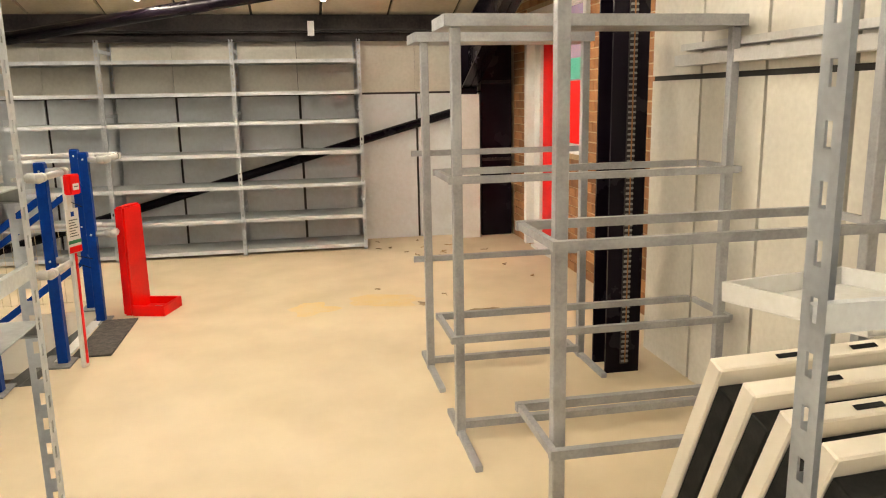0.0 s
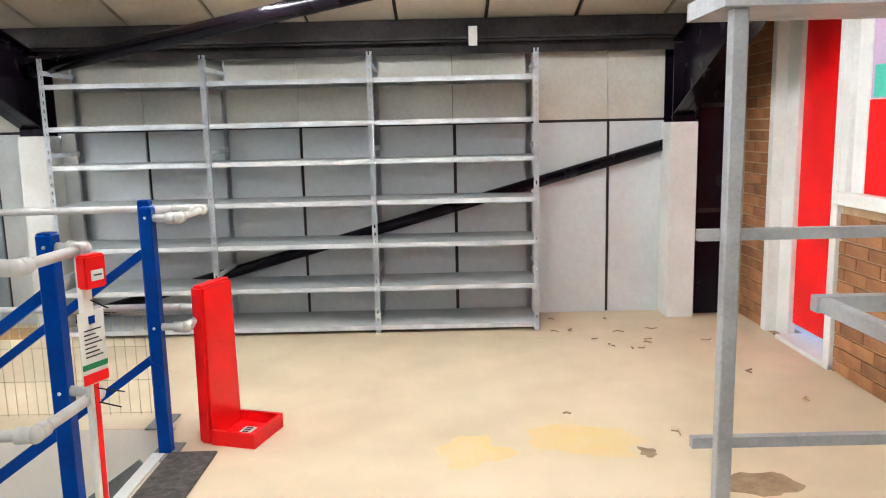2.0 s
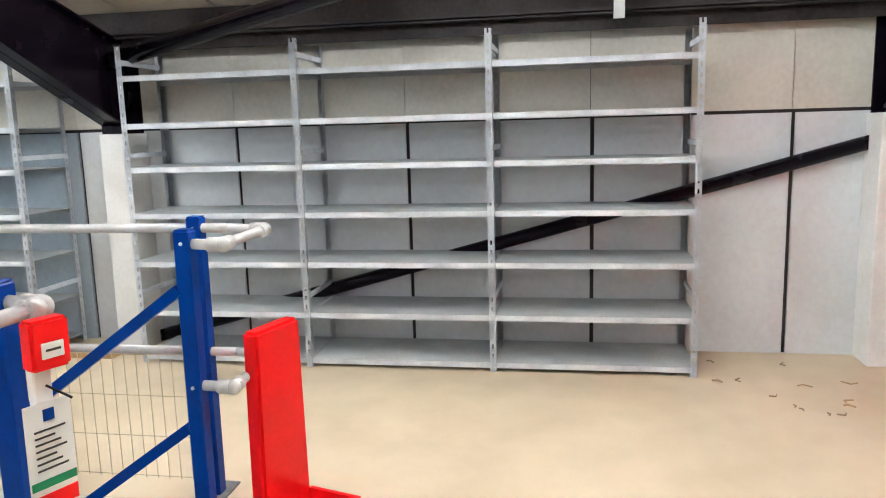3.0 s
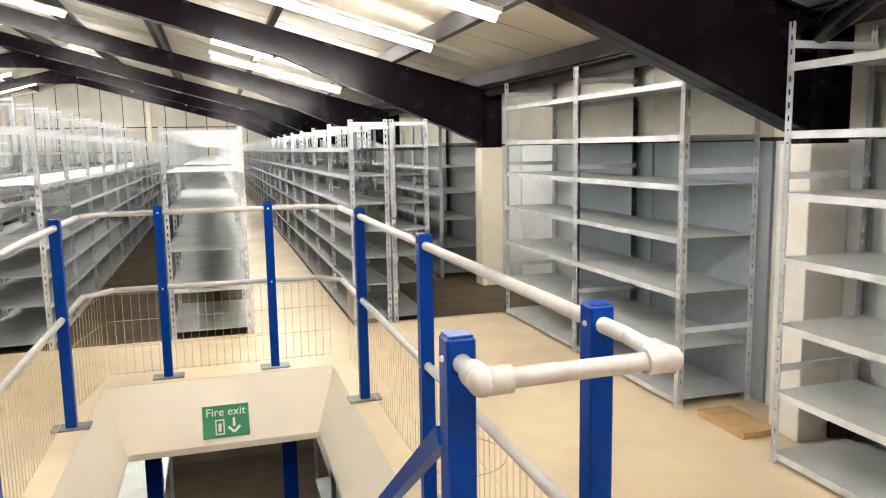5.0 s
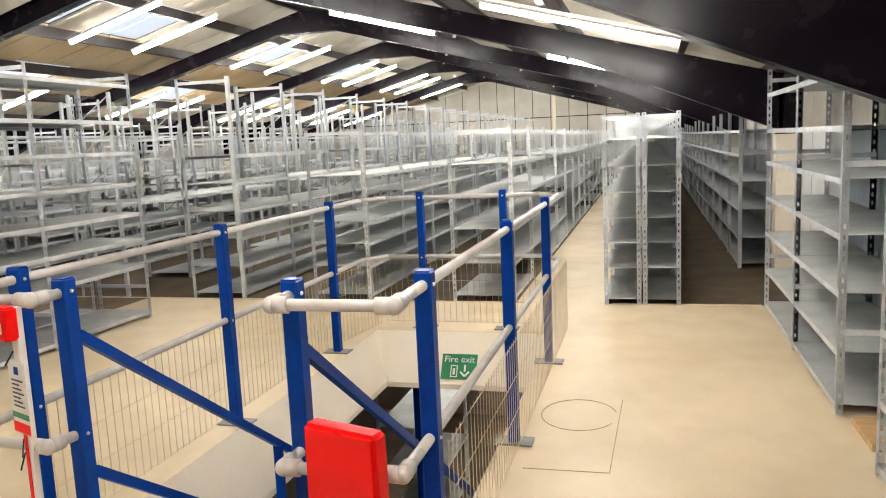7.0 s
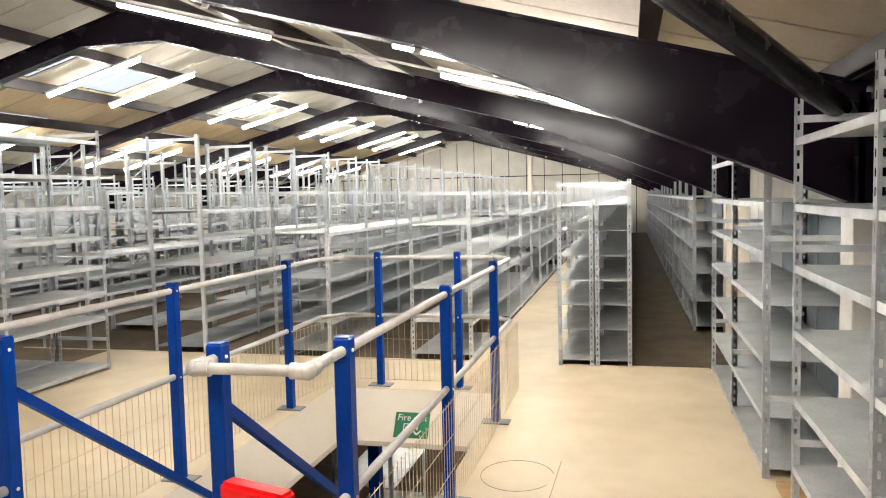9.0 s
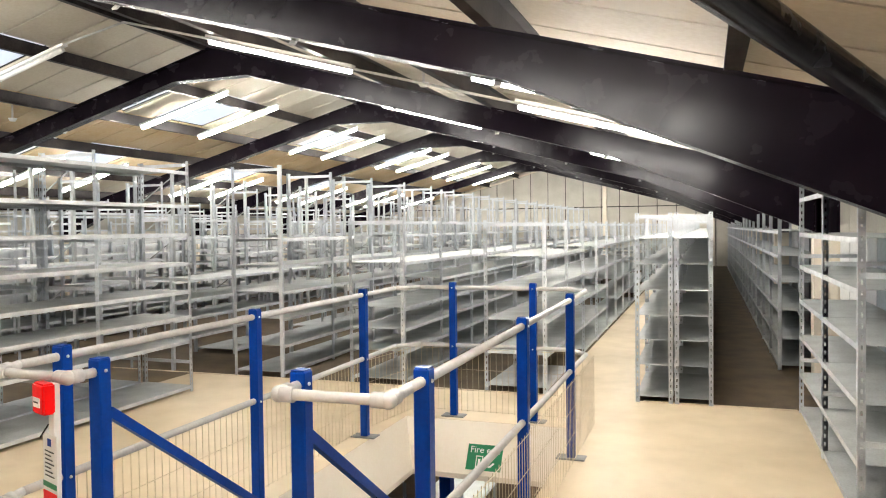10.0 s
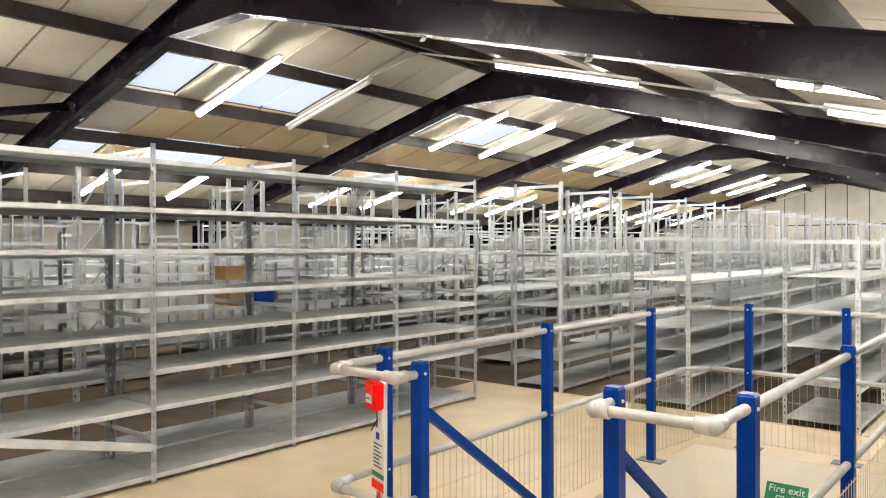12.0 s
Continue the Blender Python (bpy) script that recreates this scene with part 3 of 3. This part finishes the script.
for z, nm in ((1.06, "top_rail"), (0.585, "mid_rail")):
    pts = [(-0.81, -0.025, z - 0.004), (-0.83, -0.12, z - 0.006), (-1.17, -0.10, z - 0.006), (-1.19, 0.0, z), (-1.19, 3.55, z), (-1.04, 3.73, z), (0.22, 3.73, z), (0.36, 3.55, z),
           (0.36, 0.02, z), (0.355, -0.12, z - 0.006), (0.0, -0.13, z - 0.006), (0.0, -0.025, z - 0.004)]
    bm = bmesh.new()
    pipe(bm, pts, 0.0175, 12, 1.0)
    rail = part(nm, bm, M_RAIL, guard, smooth=True)
    for q in (1, 2, 9, 10):
        bm = bmesh.new()
        bmesh.ops.create_uvsphere(bm, u_segments=14, v_segments=10, radius=0.026, matrix=Matrix.Translation(pts[q]))
        for nb in (pts[q - 1], pts[q + 1]):
            d = (Vector(nb) - Vector(pts[q])).normalized() * min(0.05, (Vector(nb) - Vector(pts[q])).length * 0.6)
            rod(bm, pts[q], Vector(pts[q]) + d, 0.0245, 14)
        part("elbow", bm, M_RAIL, rail, "grey clamp elbow fitting", smooth=True)
# wire mesh under the mid rail
def wire_panel(a, b):
    a, b = Vector((*a, 0)), Vector((*b, 0))
    d = (b - a)
    n = int(d.length / 0.05)
    bm = bmesh.new()
    for i in range(n + 1):
        p = a + d * i / n
        bar(bm, p + Vector((0, 0, 0.03)), p + Vector((0, 0, 0.565)), 0.0026, 0.0026)
    for k in range(4):
        z = Vector((0, 0, 0.04 + k * 0.17))
        bar(bm, a + z, b + z, 0.0026, 0.0026)
    part("wire_mesh", bm, M_WIRE, guard, "thin galvanised wire mesh infill")
for a, b in (((-1.235, 0.2), (-1.235, 1.52)), ((-1.235, 1.56), (-1.235, 2.93)), ((-1.235, 2.97), (-1.12, 3.70)), ((-1.1, 3.775), (0.3, 3.775)),
             ((0.405, 3.65), (0.405, 2.90)), ((0.405, 2.86), (0.405, 1.54)), ((0.405, 1.50), (0.405, 0.17))):
    wire_panel(a, b)

stair = thing("staircase", "steel stair with blue handrails going down from the mezzanine", "staircase")
PITCH = math.tan(radians(35.5))
for x, s in ((-0.80, 1), (-0.02, -1)):
    for z in (0.908, 0.44):
        bm = bmesh.new()
        bar(bm, (x, 0.025, z), (x, 3.6, z - 3.575 * PITCH), 0.028, 0.036)
        part("handrail", bm, M_BLUE, stair)
    bm = bmesh.new()
    bar(bm, (x, 0.06, -0.10), (x, 3.9, -0.10 - 3.84 * PITCH), 0.012, 0.2)
    part("stringer", bm, M_DARKGALV, stair, "dark steel stringer")
    for yy in (1.27, 2.5):
        bm = bmesh.new()
        bx(bm, x - 0.018, yy - 0.018, -yy * PITCH - 0.05, x + 0.018, yy + 0.018, 0.908 - yy * PITCH + 0.01)
        part("baluster", bm, M_BLUE, stair)
for k in range(1, 14):
    bm = bmesh.new()
    z, yy = -k * 0.196, 0.06 + (k - 1) * 0.275
    bx(bm, -0.785, yy, z - 0.03, -0.035, yy + 0.27, z)
    t = part("tread", bm, M_DARKGALV, stair)
    bm = bmesh.new()
    bx(bm, -0.785, yy - 0.004, z + 0.001, -0.035, yy + 0.035, z + 0.004)
    part("nosing", bm, M_WHITE, t, "white nosing strip")
bm = bmesh.new()
bx(bm, -0.80, 0.0, 0.0, -0.02, 0.055, 0.012)
part("top_nosing", bm, M_WHITE, stair, "white strip at the stair head")
bm = rbox(-0.74, -0.23, 0.0, -0.01, -0.015, 0.012)
tagged(new("floor_mat", mesh("floor_mat", bm, M_MAT)), "dark coarse non-slip mat at the stair head", "mat")

# racks of the storey below, seen through the opening
for x0 in (-1.5, 0.35):
    shelving(1.15, 0.6, [0.1, 0.6, 1.1, 1.6], 1.9, pose(x0 + 0.6, 4.4, -2.75, 0, 0, 90), True, "galvanised shelving bay on the storey below", "shelving below")
for x in (-0.9, 0.0):
    bm = bmesh.new()
    bx(bm, x - 0.05, 3.9, -2.75, x + 0.05, 4.0, -0.06)
    tagged(new("support_column", mesh("support_column", bm, M_BLUE)), "blue steel column under the mezzanine", "column", "columns below")

batten_y = 5.6
lf = thing("fluorescent_light", "lit fluorescent batten under the mezzanine deck", "light", group="batten lights")
part("body", rbox(-1.5, batten_y - 0.03, -0.5, 0.3, batten_y + 0.03, -0.42), M_WHITE, lf)
bm = bmesh.new()
rod(bm, (-1.45, batten_y, -0.53), (0.25, batten_y, -0.53), 0.016, 8)
part("tube", bm, M_LIT, lf, smooth=True)
bm = bmesh.new()
bx(bm, -5, OY1 + 0.05, -0.41, 2.4, 9, -0.06)
bx(bm, -5, -3, -0.41, OX0 - 0.05, OY1 + 0.05, -0.06)
bx(bm, OX1 + 0.05, -3, -0.41, 2.4, OY1 + 0.05, -0.06)
bx(bm, OX0 - 0.05, -3, -0.41, OX1 + 0.05, OY0 - 0.03, -0.06)
setting("ceiling_below", bm, M_WALL, label="pale underside of the mezzanine deck", category="ceiling")

# fire exit sign on the opening's far edge
sg = thing("fire_exit_sign", "green fire exit sign with white lettering on the splayed board", "sign",
           Matrix.Translation((0, BY1, BZ)) @ Matrix.Rotation(-math.atan2(OY1 - BY1, -BZ), 4, "X") @ Matrix.Translation((0, -OY1 - 0.003, 0.40)))
part("plate", rbox(-0.555, OY1 - 0.006, -0.362, -0.275, OY1 - 0.001, -0.16, 0.001), M_GREEN, sg)
SY = OY1 - 0.008
words("lettering", "Fire exit", 0.072, pose(-0.415, SY, -0.205, 90), M_WHITE, sg)
bm = bmesh.new()
bx(bm, -0.375, SY, -0.30, -0.36, SY + 0.001, -0.245)
for s in (1, -1):
    bar(bm, (-0.3675, SY, -0.335), (-0.3675 + s * 0.035, SY, -0.30), 0.002, 0.014)
part("arrow", bm, M_WHITE, sg)
bm = bmesh.new()
for x0, z0, x1, z1 in ((-0.48, -0.345, -0.425, -0.338), (-0.48, -0.345, -0.473, -0.25), (-0.432, -0.345, -0.425, -0.25), (-0.48, -0.257, -0.425, -0.25), (-0.462, -0.325, -0.444, -0.275)):
    bx(bm, x0, SY, z0, x1, SY + 0.001, z1)
part("doorway_symbol", bm, M_WHITE, sg)

# call point on its pole
cp = thing("fire_call_point", "red fire call point with notice on a red and white pole", "fire call point", pose(-0.89, -0.13, 0, 0, 0.8, -20))
part("pole", rbox(-0.02, -0.012, 0, 0.02, 0.012, 1.04, 0.003), M_WHITE, cp, "white pole")
bm = bmesh.new()
bx(bm, -0.008, -0.0155, 0.02, 0.011, -0.013, 0.64)
part("stripe", bm, M_RED, cp, "red stripe down the pole")
box_ = part("call_box", rbox(-0.042, -0.055, 0.94, 0.042, -0.013, 1.045, 0.006, 2), M_RED, cp, "red call point box")
bm = rbox(-0.024, -0.059, 0.965, 0.024, -0.0555, 0.998, 0.001)
part("window", bm, M_WHITE, box_, "white break panel")
bm = bmesh.new()
bx(bm, -0.016, -0.0605, 0.98, 0.016, -0.0595, 0.985)
part("print", bm, M_INK, box_)
nt_ = part("notice", rbox(-0.052, -0.018, 0.63, 0.052, -0.014, 0.865, 0.001), M_WHITE, cp, "white printed notice with red and green bands")
for z0, z1, m_ in ((0.635, 0.668, M_RED), (0.682, 0.70, M_GREEN)):
    bm = bmesh.new()
    bx(bm, -0.05, -0.0205, z0, 0.05, -0.0185, z1)
    part("band", bm, m_, nt_)
for k in range(7):
    bm = bmesh.new()
    bx(bm, -0.034, -0.0205, 0.72 + k * 0.014, 0.034 - 0.012 * (k % 3), -0.0185, 0.724 + k * 0.014)
    part("text_line", bm, M_INK, nt_)
bm = bmesh.new()
bx(bm, -0.012, -0.0205, 0.825, 0.012, -0.0185, 0.85)
part("mark", bm, M_BLUE, nt_)
for z, a in ((0.90, 0.03), (0.615, 0.07), (0.57, 0.05)):
    bm = bmesh.new()
    bar(bm, (0, -0.02, z), (a, -0.06, z - 0.03), 0.004, 0.004)
    part("cable_tie", bm, M_BLACK, cp, "black cable tie end")

# extinguisher stand
st = thing("extinguisher_stand", "empty bright red plastic fire extinguisher stand beside the railing", "extinguisher stand", pose(0.212, -0.195, 0, 0, 0, -16))
bm = rbox(-0.135, -0.02, 0.0, 0.135, 0.045, 0.735, 0.012, 2)
for v_ in bm.verts:
    if v_.co.z > 0.7:
        v_.co.x *= 0.9
part("back_panel", bm, M_RED, st, smooth=False)
bm = bmesh.new()
bx(bm, -0.135, -0.24, 0.0, 0.135, -0.021, 0.02)
for a in ((-0.135, -0.24, 0.02, -0.118, -0.021, 0.07), (0.118, -0.24, 0.02, 0.135, -0.021, 0.07), (-0.118, -0.24, 0.02, 0.118, -0.223, 0.07)):
    bx(bm, *a)
part("tray", bm, M_RED, st)
lb = part("label", rbox(-0.05, -0.15, 0.021, 0.05, -0.09, 0.024, 0.001), M_WHITE, st, "small white label")
bm = bmesh.new()
for k in range(4):
    bx(bm, -0.04 + k * 0.022, -0.135, 0.0245, -0.026 + k * 0.022, -0.105, 0.0255)
part("pictogram", bm, M_INK, lb)

# ---- display stands of grey square tube ----
def stand(x, y0, y1, levels, h, single=False):
    s = thing("display_stand", "empty grey square-tube stand with open shelf frames", "display stand", None, "square-tube stands")
    w = 0.019
    for y in (y0, y1):
        part("post", rbox(x - w, y - w, 0.0, x + w, y + w, h, 0.003), M_TUBE, s)
        part("foot", rbox(x - 0.34, y - w + 0.004, 0.0, x + 0.22, y + w - 0.004, 0.026, 0.003), M_TUBE, s)
    for z in levels:
        bm = bmesh.new()
        if z < 0.1:
            bx(bm, x - 0.016, y1 + w, 0.031, x + 0.016, y0 - w, 0.062)
            part("base_bar", bm, M_TUBE, s)
            continue
        if single:
            bx(bm, x + w, y1 - 0.03, z - 0.028, x + w + 0.024, y0 + 0.07, z)
            part("shelf_bar", bm, M_TUBE, s)
            continue
        for xx in (x - 0.08, x + 0.26):
            bx(bm, xx - 0.012, y1, z - 0.028, xx + 0.012, y0 + 0.05, z)
        for yy in (y0 + 0.026, y1 - 0.026):
            bx(bm, x - 0.068, yy, z - 0.026, x + 0.248, yy + 0.02, z - 0.002)
        part("shelf_frame", bm, M_TUBE, s)
    bm = bmesh.new()
    bx(bm, x - w - 0.03, y1 - 0.03, h, x + w + 0.2, y0 + 0.05, h + 0.045)
    part("top_bar", bm, M_TUBE, s)
    return s


stand(-1.36, -1.955, -2.78, [0.05, 0.60, 1.14], 1.66, True)
stand(-2.16, -1.945, -3.11, [0.06, 0.46, 1.10], 1.66)
stand(-3.10, -2.04, -3.02, [0.06, 0.42, 1.02], 1.95)

# leaning boards and white tray; black slabs and slots paint the boards' shaded hollows
for i in range(4):
    b = thing("leaning_board", "cream shelf panel leaning in a stack, shade of its hollow side painted black", "board", pose(-3.63 - i * 0.082, -1.93 - 0.008 * i, 0.0, 0, -22, 4), "leaning boards")
    part("face", rbox(-0.032, -0.44, 0.016, 0.0, 0, 1.075 - 0.012 * i, 0.003), M_CREAM, b)
    part("edging", rbox(-0.072, -0.40, 0.03, -0.033, -0.004, 1.045 - 0.012 * i, 0.002), M_BLACK, b, "black slab standing for the shade in the hollow side")
    for k in range(2):
        part("slot", rbox(-0.022, -0.16 - 0.14 * k, 1.0755 - 0.012 * i, -0.012, -0.11 - 0.14 * k, 1.077 - 0.012 * i, 0.0005), M_BLACK, b)
tr = thing("shelf_tray", "white metal shelf tray resting on the leaning boards", "shelf tray", pose(-3.56, -2.60, 0.90, 0, 4, 10))
part("tray_base", rbox(-0.21, -0.2, 0, 0.21, 0.2, 0.004, 0.001), M_WHITE, tr)
for a in ((-0.21, -0.2, 0.004, 0.21, -0.19, 0.05), (-0.21, 0.19, 0.004, 0.21, 0.2, 0.05), (-0.21, -0.19, 0.004, -0.20, 0.19, 0.05), (0.20, -0.19, 0.004, 0.21, 0.19, 0.05)):
    part("rim", rbox(*a, 0.001), M_WHITE, tr)

# dark column with cable ladder at the corner of the boarded wall
dc = thing("steel_column", "dark steel column with a cable ladder fixed to its face", "column", pose(0.05, 0.06, 0), "", "structure")
bm = bmesh.new()
for x0, x1 in ((-1.69, -1.675), (-1.525, -1.51)):
    bx(bm, x0, -3.05, 0, x1, -2.87, 3.1)
bx(bm, -1.675, -2.97, 0, -1.525, -2.955, 3.1)
part("section", bm, M_STEEL, dc)
bm = bmesh.new()
bx(bm, -1.702, -2.985, 0.05, -1.691, -2.945, 3.0)
lad = part("cable_ladder", bm, M_PURLIN, dc)
bm = bmesh.new()
for k in range(110):
    bx(bm, -1.710, -2.983, 0.06 + k * 0.026, -1.7025, -2.947, 0.07 + k * 0.026)
tagged(part("rung", bm, M_DARKGALV, lad), kind="stuff")
bm = bmesh.new()
bx(bm, -1.7125, -2.968, 0.06, -1.7105, -2.962, 2.95)
part("cable", bm, M_BRICK, lad, "thin red-brown cable")

# ---- doorway and window in the brick wall ----
door = thing("door_1", "white framed doorway with a bright red door", "door", None, "", "structure")
fy0, fy1 = YB - 0.11, YB + 0.025
part("jamb", rbox(DX1 - 0.07, fy0, 0, DX1, fy1, DZ), M_WHITE, door)
part("jamb", rbox(DX0, fy0, 0, DX0 + 0.07, fy1, DZ), M_WHITE, door)
part("head", rbox(DX0 + 0.07, fy0, DZ - 0.07, DX1 - 0.07, fy1, DZ), M_WHITE, door)
part("side_panel", rbox(1.60, YB - 0.10, 0.0, DX1 - 0.071, YB - 0.05, DZ - 0.071), M_WHITE, door, "white side panel")
part("leaf", rbox(DX0 + 0.075, YB - 0.12, 0.10, 1.598, YB - 0.08, DZ - 0.075), M_RED, door, "bright red door leaf")
part("sill", rbox(DX0, YB - 0.18, 0.0, 1.598, YB + 0.03, 0.03), M_WHITE, door, "worn white sill")
bm = bmesh.new()
bx(bm, DX0 - 0.3, YB - 0.9, -0.05, DX1 + 0.1, YB - 0.2, 0.0)
bx(bm, DX0 - 0.9, YB - 0.95, 0.0, DX1 + 0.1, YB - 0.9, 2.6)
part("lobby", bm, M_WHITE, door, "white lobby behind the door")
win = thing("window_2", "white framed window beside the doorway with red panel", "window", None, "", "structure")
for nm, a in (("frame_side", (WX0, fy0, WZ0, WX0 + 0.06, fy1, WZ1)), ("frame_side", (WX1 + 0.06, fy0, WZ0, DX0 - 0.002, fy1, WZ1)), ("frame_head", (WX0 + 0.06, fy0, WZ1 - 0.06, WX1 + 0.06, fy1, WZ1)),
              ("frame_sill", (WX0 - 0.02, fy0, WZ0 - 0.03, DX0 - 0.002, fy1 + 0.03, WZ0 + 0.04))):
    part(nm, rbox(*a), M_WHITE, win)
part("red_panel", rbox(WX0 + 0.06, YB - 0.03, WZ0 + 0.04, WX0 + 0.43, YB - 0.008, 1.505), M_RED, win, "red lower panel")
part("white_panel", rbox(WX0 + 0.432, YB - 0.03, WZ0 + 0.04, WX1 + 0.06, YB - 0.004, WZ1 - 0.06), M_WHITE, win, "white infill panel")
# lilac and pink base colours paint the reflection in the glass
gm = mat("pale_glass", (0.55, 0.45, 0.72), (0.75, 0.5, 0.6), 0.12, scale=1.5, bump=0)
part("pane", rbox(WX0 + 0.06, YB - 0.03, 1.508, WX0 + 0.43, YB - 0.012, WZ1 - 0.06), gm, win, "pale pane with a lilac and pink reflection painted in")
ex = thing("exit_sign", "faded green exit sign with a white arrow on the pane", "sign")
part("plate", rbox(WX0 + 0.10, YB - 0.0115, 1.515, WX0 + 0.40, YB - 0.008, 1.675, 0.001), M_MINT, ex)
bm = bmesh.new()
bx(bm, WX0 + 0.14, YB - 0.0075, 1.56, WX0 + 0.15, YB - 0.0065, 1.62)
bar(bm, (WX0 + 0.145, YB - 0.007, 1.545), (WX0 + 0.165, YB - 0.007, 1.57), 0.001, 0.008)
bar(bm, (WX0 + 0.145, YB - 0.007, 1.545), (WX0 + 0.125, YB - 0.007, 1.57), 0.001, 0.008)
part("arrow", bm, M_WHITE, ex)
# dark flue casing between column and bricks
duct = thing("duct_casing", "dark duct casing in the corner beside the column", "duct")
part("body", rbox(2.30, -3.43, 0.0, 2.43, -3.12, 2.3), M_STEEL, duct)
for z in (0.76, 1.52):
    part("joint_band", rbox(2.292, -3.425, z, 2.2995, -3.125, z + 0.03, 0.001), M_PURLIN, duct)

# ---- small things on the floor ----
def blob(name, x, y, rx, ry, material, label, cat, seed, n=22):
    r_ = random.Random(seed)
    bm = bmesh.new()
    ring = []
    for i in range(n):
        a = 2 * math.pi * i / n
        k = 0.7 + 0.45 * noise.noise((math.cos(a) * 1.6 + seed, math.sin(a) * 1.6, seed * 0.37)) + r_.uniform(-0.08, 0.08)
        ring.append(bm.verts.new((x + rx * k * math.cos(a), y + ry * k * math.sin(a), 0.0015)))
    bm.faces.new(ring)
    tagged(new(name, mesh(name, bm, material)), label, cat, kind="structure")
blob("floor_stain", -0.42, -2.48, 0.15, 0.19, M_DIRT, "brown dried spill on the floor", "stain", 3)
blob("floor_stain", -0.1, -2.12, 0.07, 0.06, M_DIRT, "small brown dried spill", "stain", 5)
blob("floor_stain", 0.05, -1.85, 0.24, 0.4, M_STAIN, "faint yellow patch on the painted floor", "stain", 8)
blob("floor_stain", -0.05, -1.35, 0.22, 0.2, M_STAIN, "faint yellow patch on the painted floor", "stain", 11)
bm = bmesh.new()
for i in range(30):
    a, b = 0.25 + 2 * math.pi * i / 34, 0.25 + 2 * math.pi * (i + 1) / 34
    bar(bm, (0.64 + 0.2 * math.cos(a), 1.94 + 0.23 * math.sin(a), 0.001), (0.64 + 0.2 * math.cos(b), 1.94 + 0.23 * math.sin(b), 0.001), 0.004, 0.002)
tagged(new("ring_mark", mesh("ring_mark", bm, M_DIRT)), "thin round mark worn into the floor", "mark", kind="structure")
for a, b in (((0.86, 2.2), (0.835, 1.24)), ((0.835, 1.24), (0.45, 1.23))):
    bm = bmesh.new()
    bar(bm, (*a, 0.001), (*b, 0.001), 0.004, 0.002)
    tagged(new("floor_seam", mesh("floor_seam", bm, M_DIRT)), "fine seam between floor boards under the paint", "seam", kind="structure")
r2 = random.Random(9)
for i in range(18):
    x, y = (r2.uniform(1.4, 2.3), r2.uniform(-2.8, -1.95)) if i < 13 else (r2.uniform(-1.2, 1.6), r2.uniform(-3.2, -1.0))
    bm = bmesh.new()
    a, L = r2.uniform(0, 6.28), r2.uniform(0.015, 0.06)
    w = r2.uniform(0.003, 0.009)
    bar(bm, (x, y, 0.004), (x + L * math.cos(a), y + L * math.sin(a), 0.005), w, 0.006)
    bar(bm, (x + L * math.cos(a), y + L * math.sin(a), 0.005), (x + L * 1.4 * math.cos(a + 0.6), y + L * 1.4 * math.sin(a + 0.6), 0.006), w * 0.8, 0.006)
    tagged(new("debris", mesh("debris", bm, M_DIRT if i % 3 else M_PLY)), "small scrap of litter on the floor", "litter", "litter on the floor")
bm = rbox(1.98, 1.66, 0.0, 2.18, 2.02, 0.035, 0.002)
tagged(new("loose_board", mesh("loose_board", bm, M_PLY)), "short plywood offcut lying beside the shelving", "board")

# ---- bricks ----
bl, bh, jt = 0.2145, 0.0645, 0.0105
bmx = {}
def brick(x0, x1, z0, z1):
    k = (round(x1 - x0, 3), round(z1 - z0, 3))
    if k[0] < 0.03 or k[1] < 0.03:
        return
    if k not in bmx:
        bm = bmesh.new()
        bx(bm, 0, -0.02, 0, k[0], 0, k[1])
        bmx[k] = mesh("brick", bm, M_BRICK)
    o = new("brick", bmx[k])
    o.parent, o.location = wall_b, (x0, YB + 0.0015 * ((x0 * 37 + z0 * 91) % 2), z0)
high = bmesh.new()
for r in range(39):
    z0 = 0.005 + r * (bh + jt)
    z1 = z0 + bh
    x = -1.27 - (bl + jt) * 0.5 * (r % 2)
    while x < 2.27:
        a, b = max(x, -1.27), min(x + bl, 2.27)
        x += bl + jt
        holes = []
        if z0 < DZ:
            holes.append((DX0 - 0.005, DX1 + 0.008))
        if WZ0 - 0.04 < z1 and z0 < WZ1:
            holes.append((WX0 - 0.03, DX1 + 0.008))
        segs = [(a, b)]
        for h0, h1 in holes:
            nx = []
            for p, q in segs:
                if q <= h0 or p >= h1:
                    nx.append((p, q))
                else:
                    if p < h0:
                        nx.append((p, h0))
                    if q > h1:
                        nx.append((h1, q))
            segs = nx
        for p, q in segs:
            if z0 > 2.2:
                bx(high, p, YB - 0.02, z0, q, YB, z1)
            else:
                brick(p, q, z0, z1)
tagged(part("brickwork", high, M_BRICK, wall_b), kind="stuff")
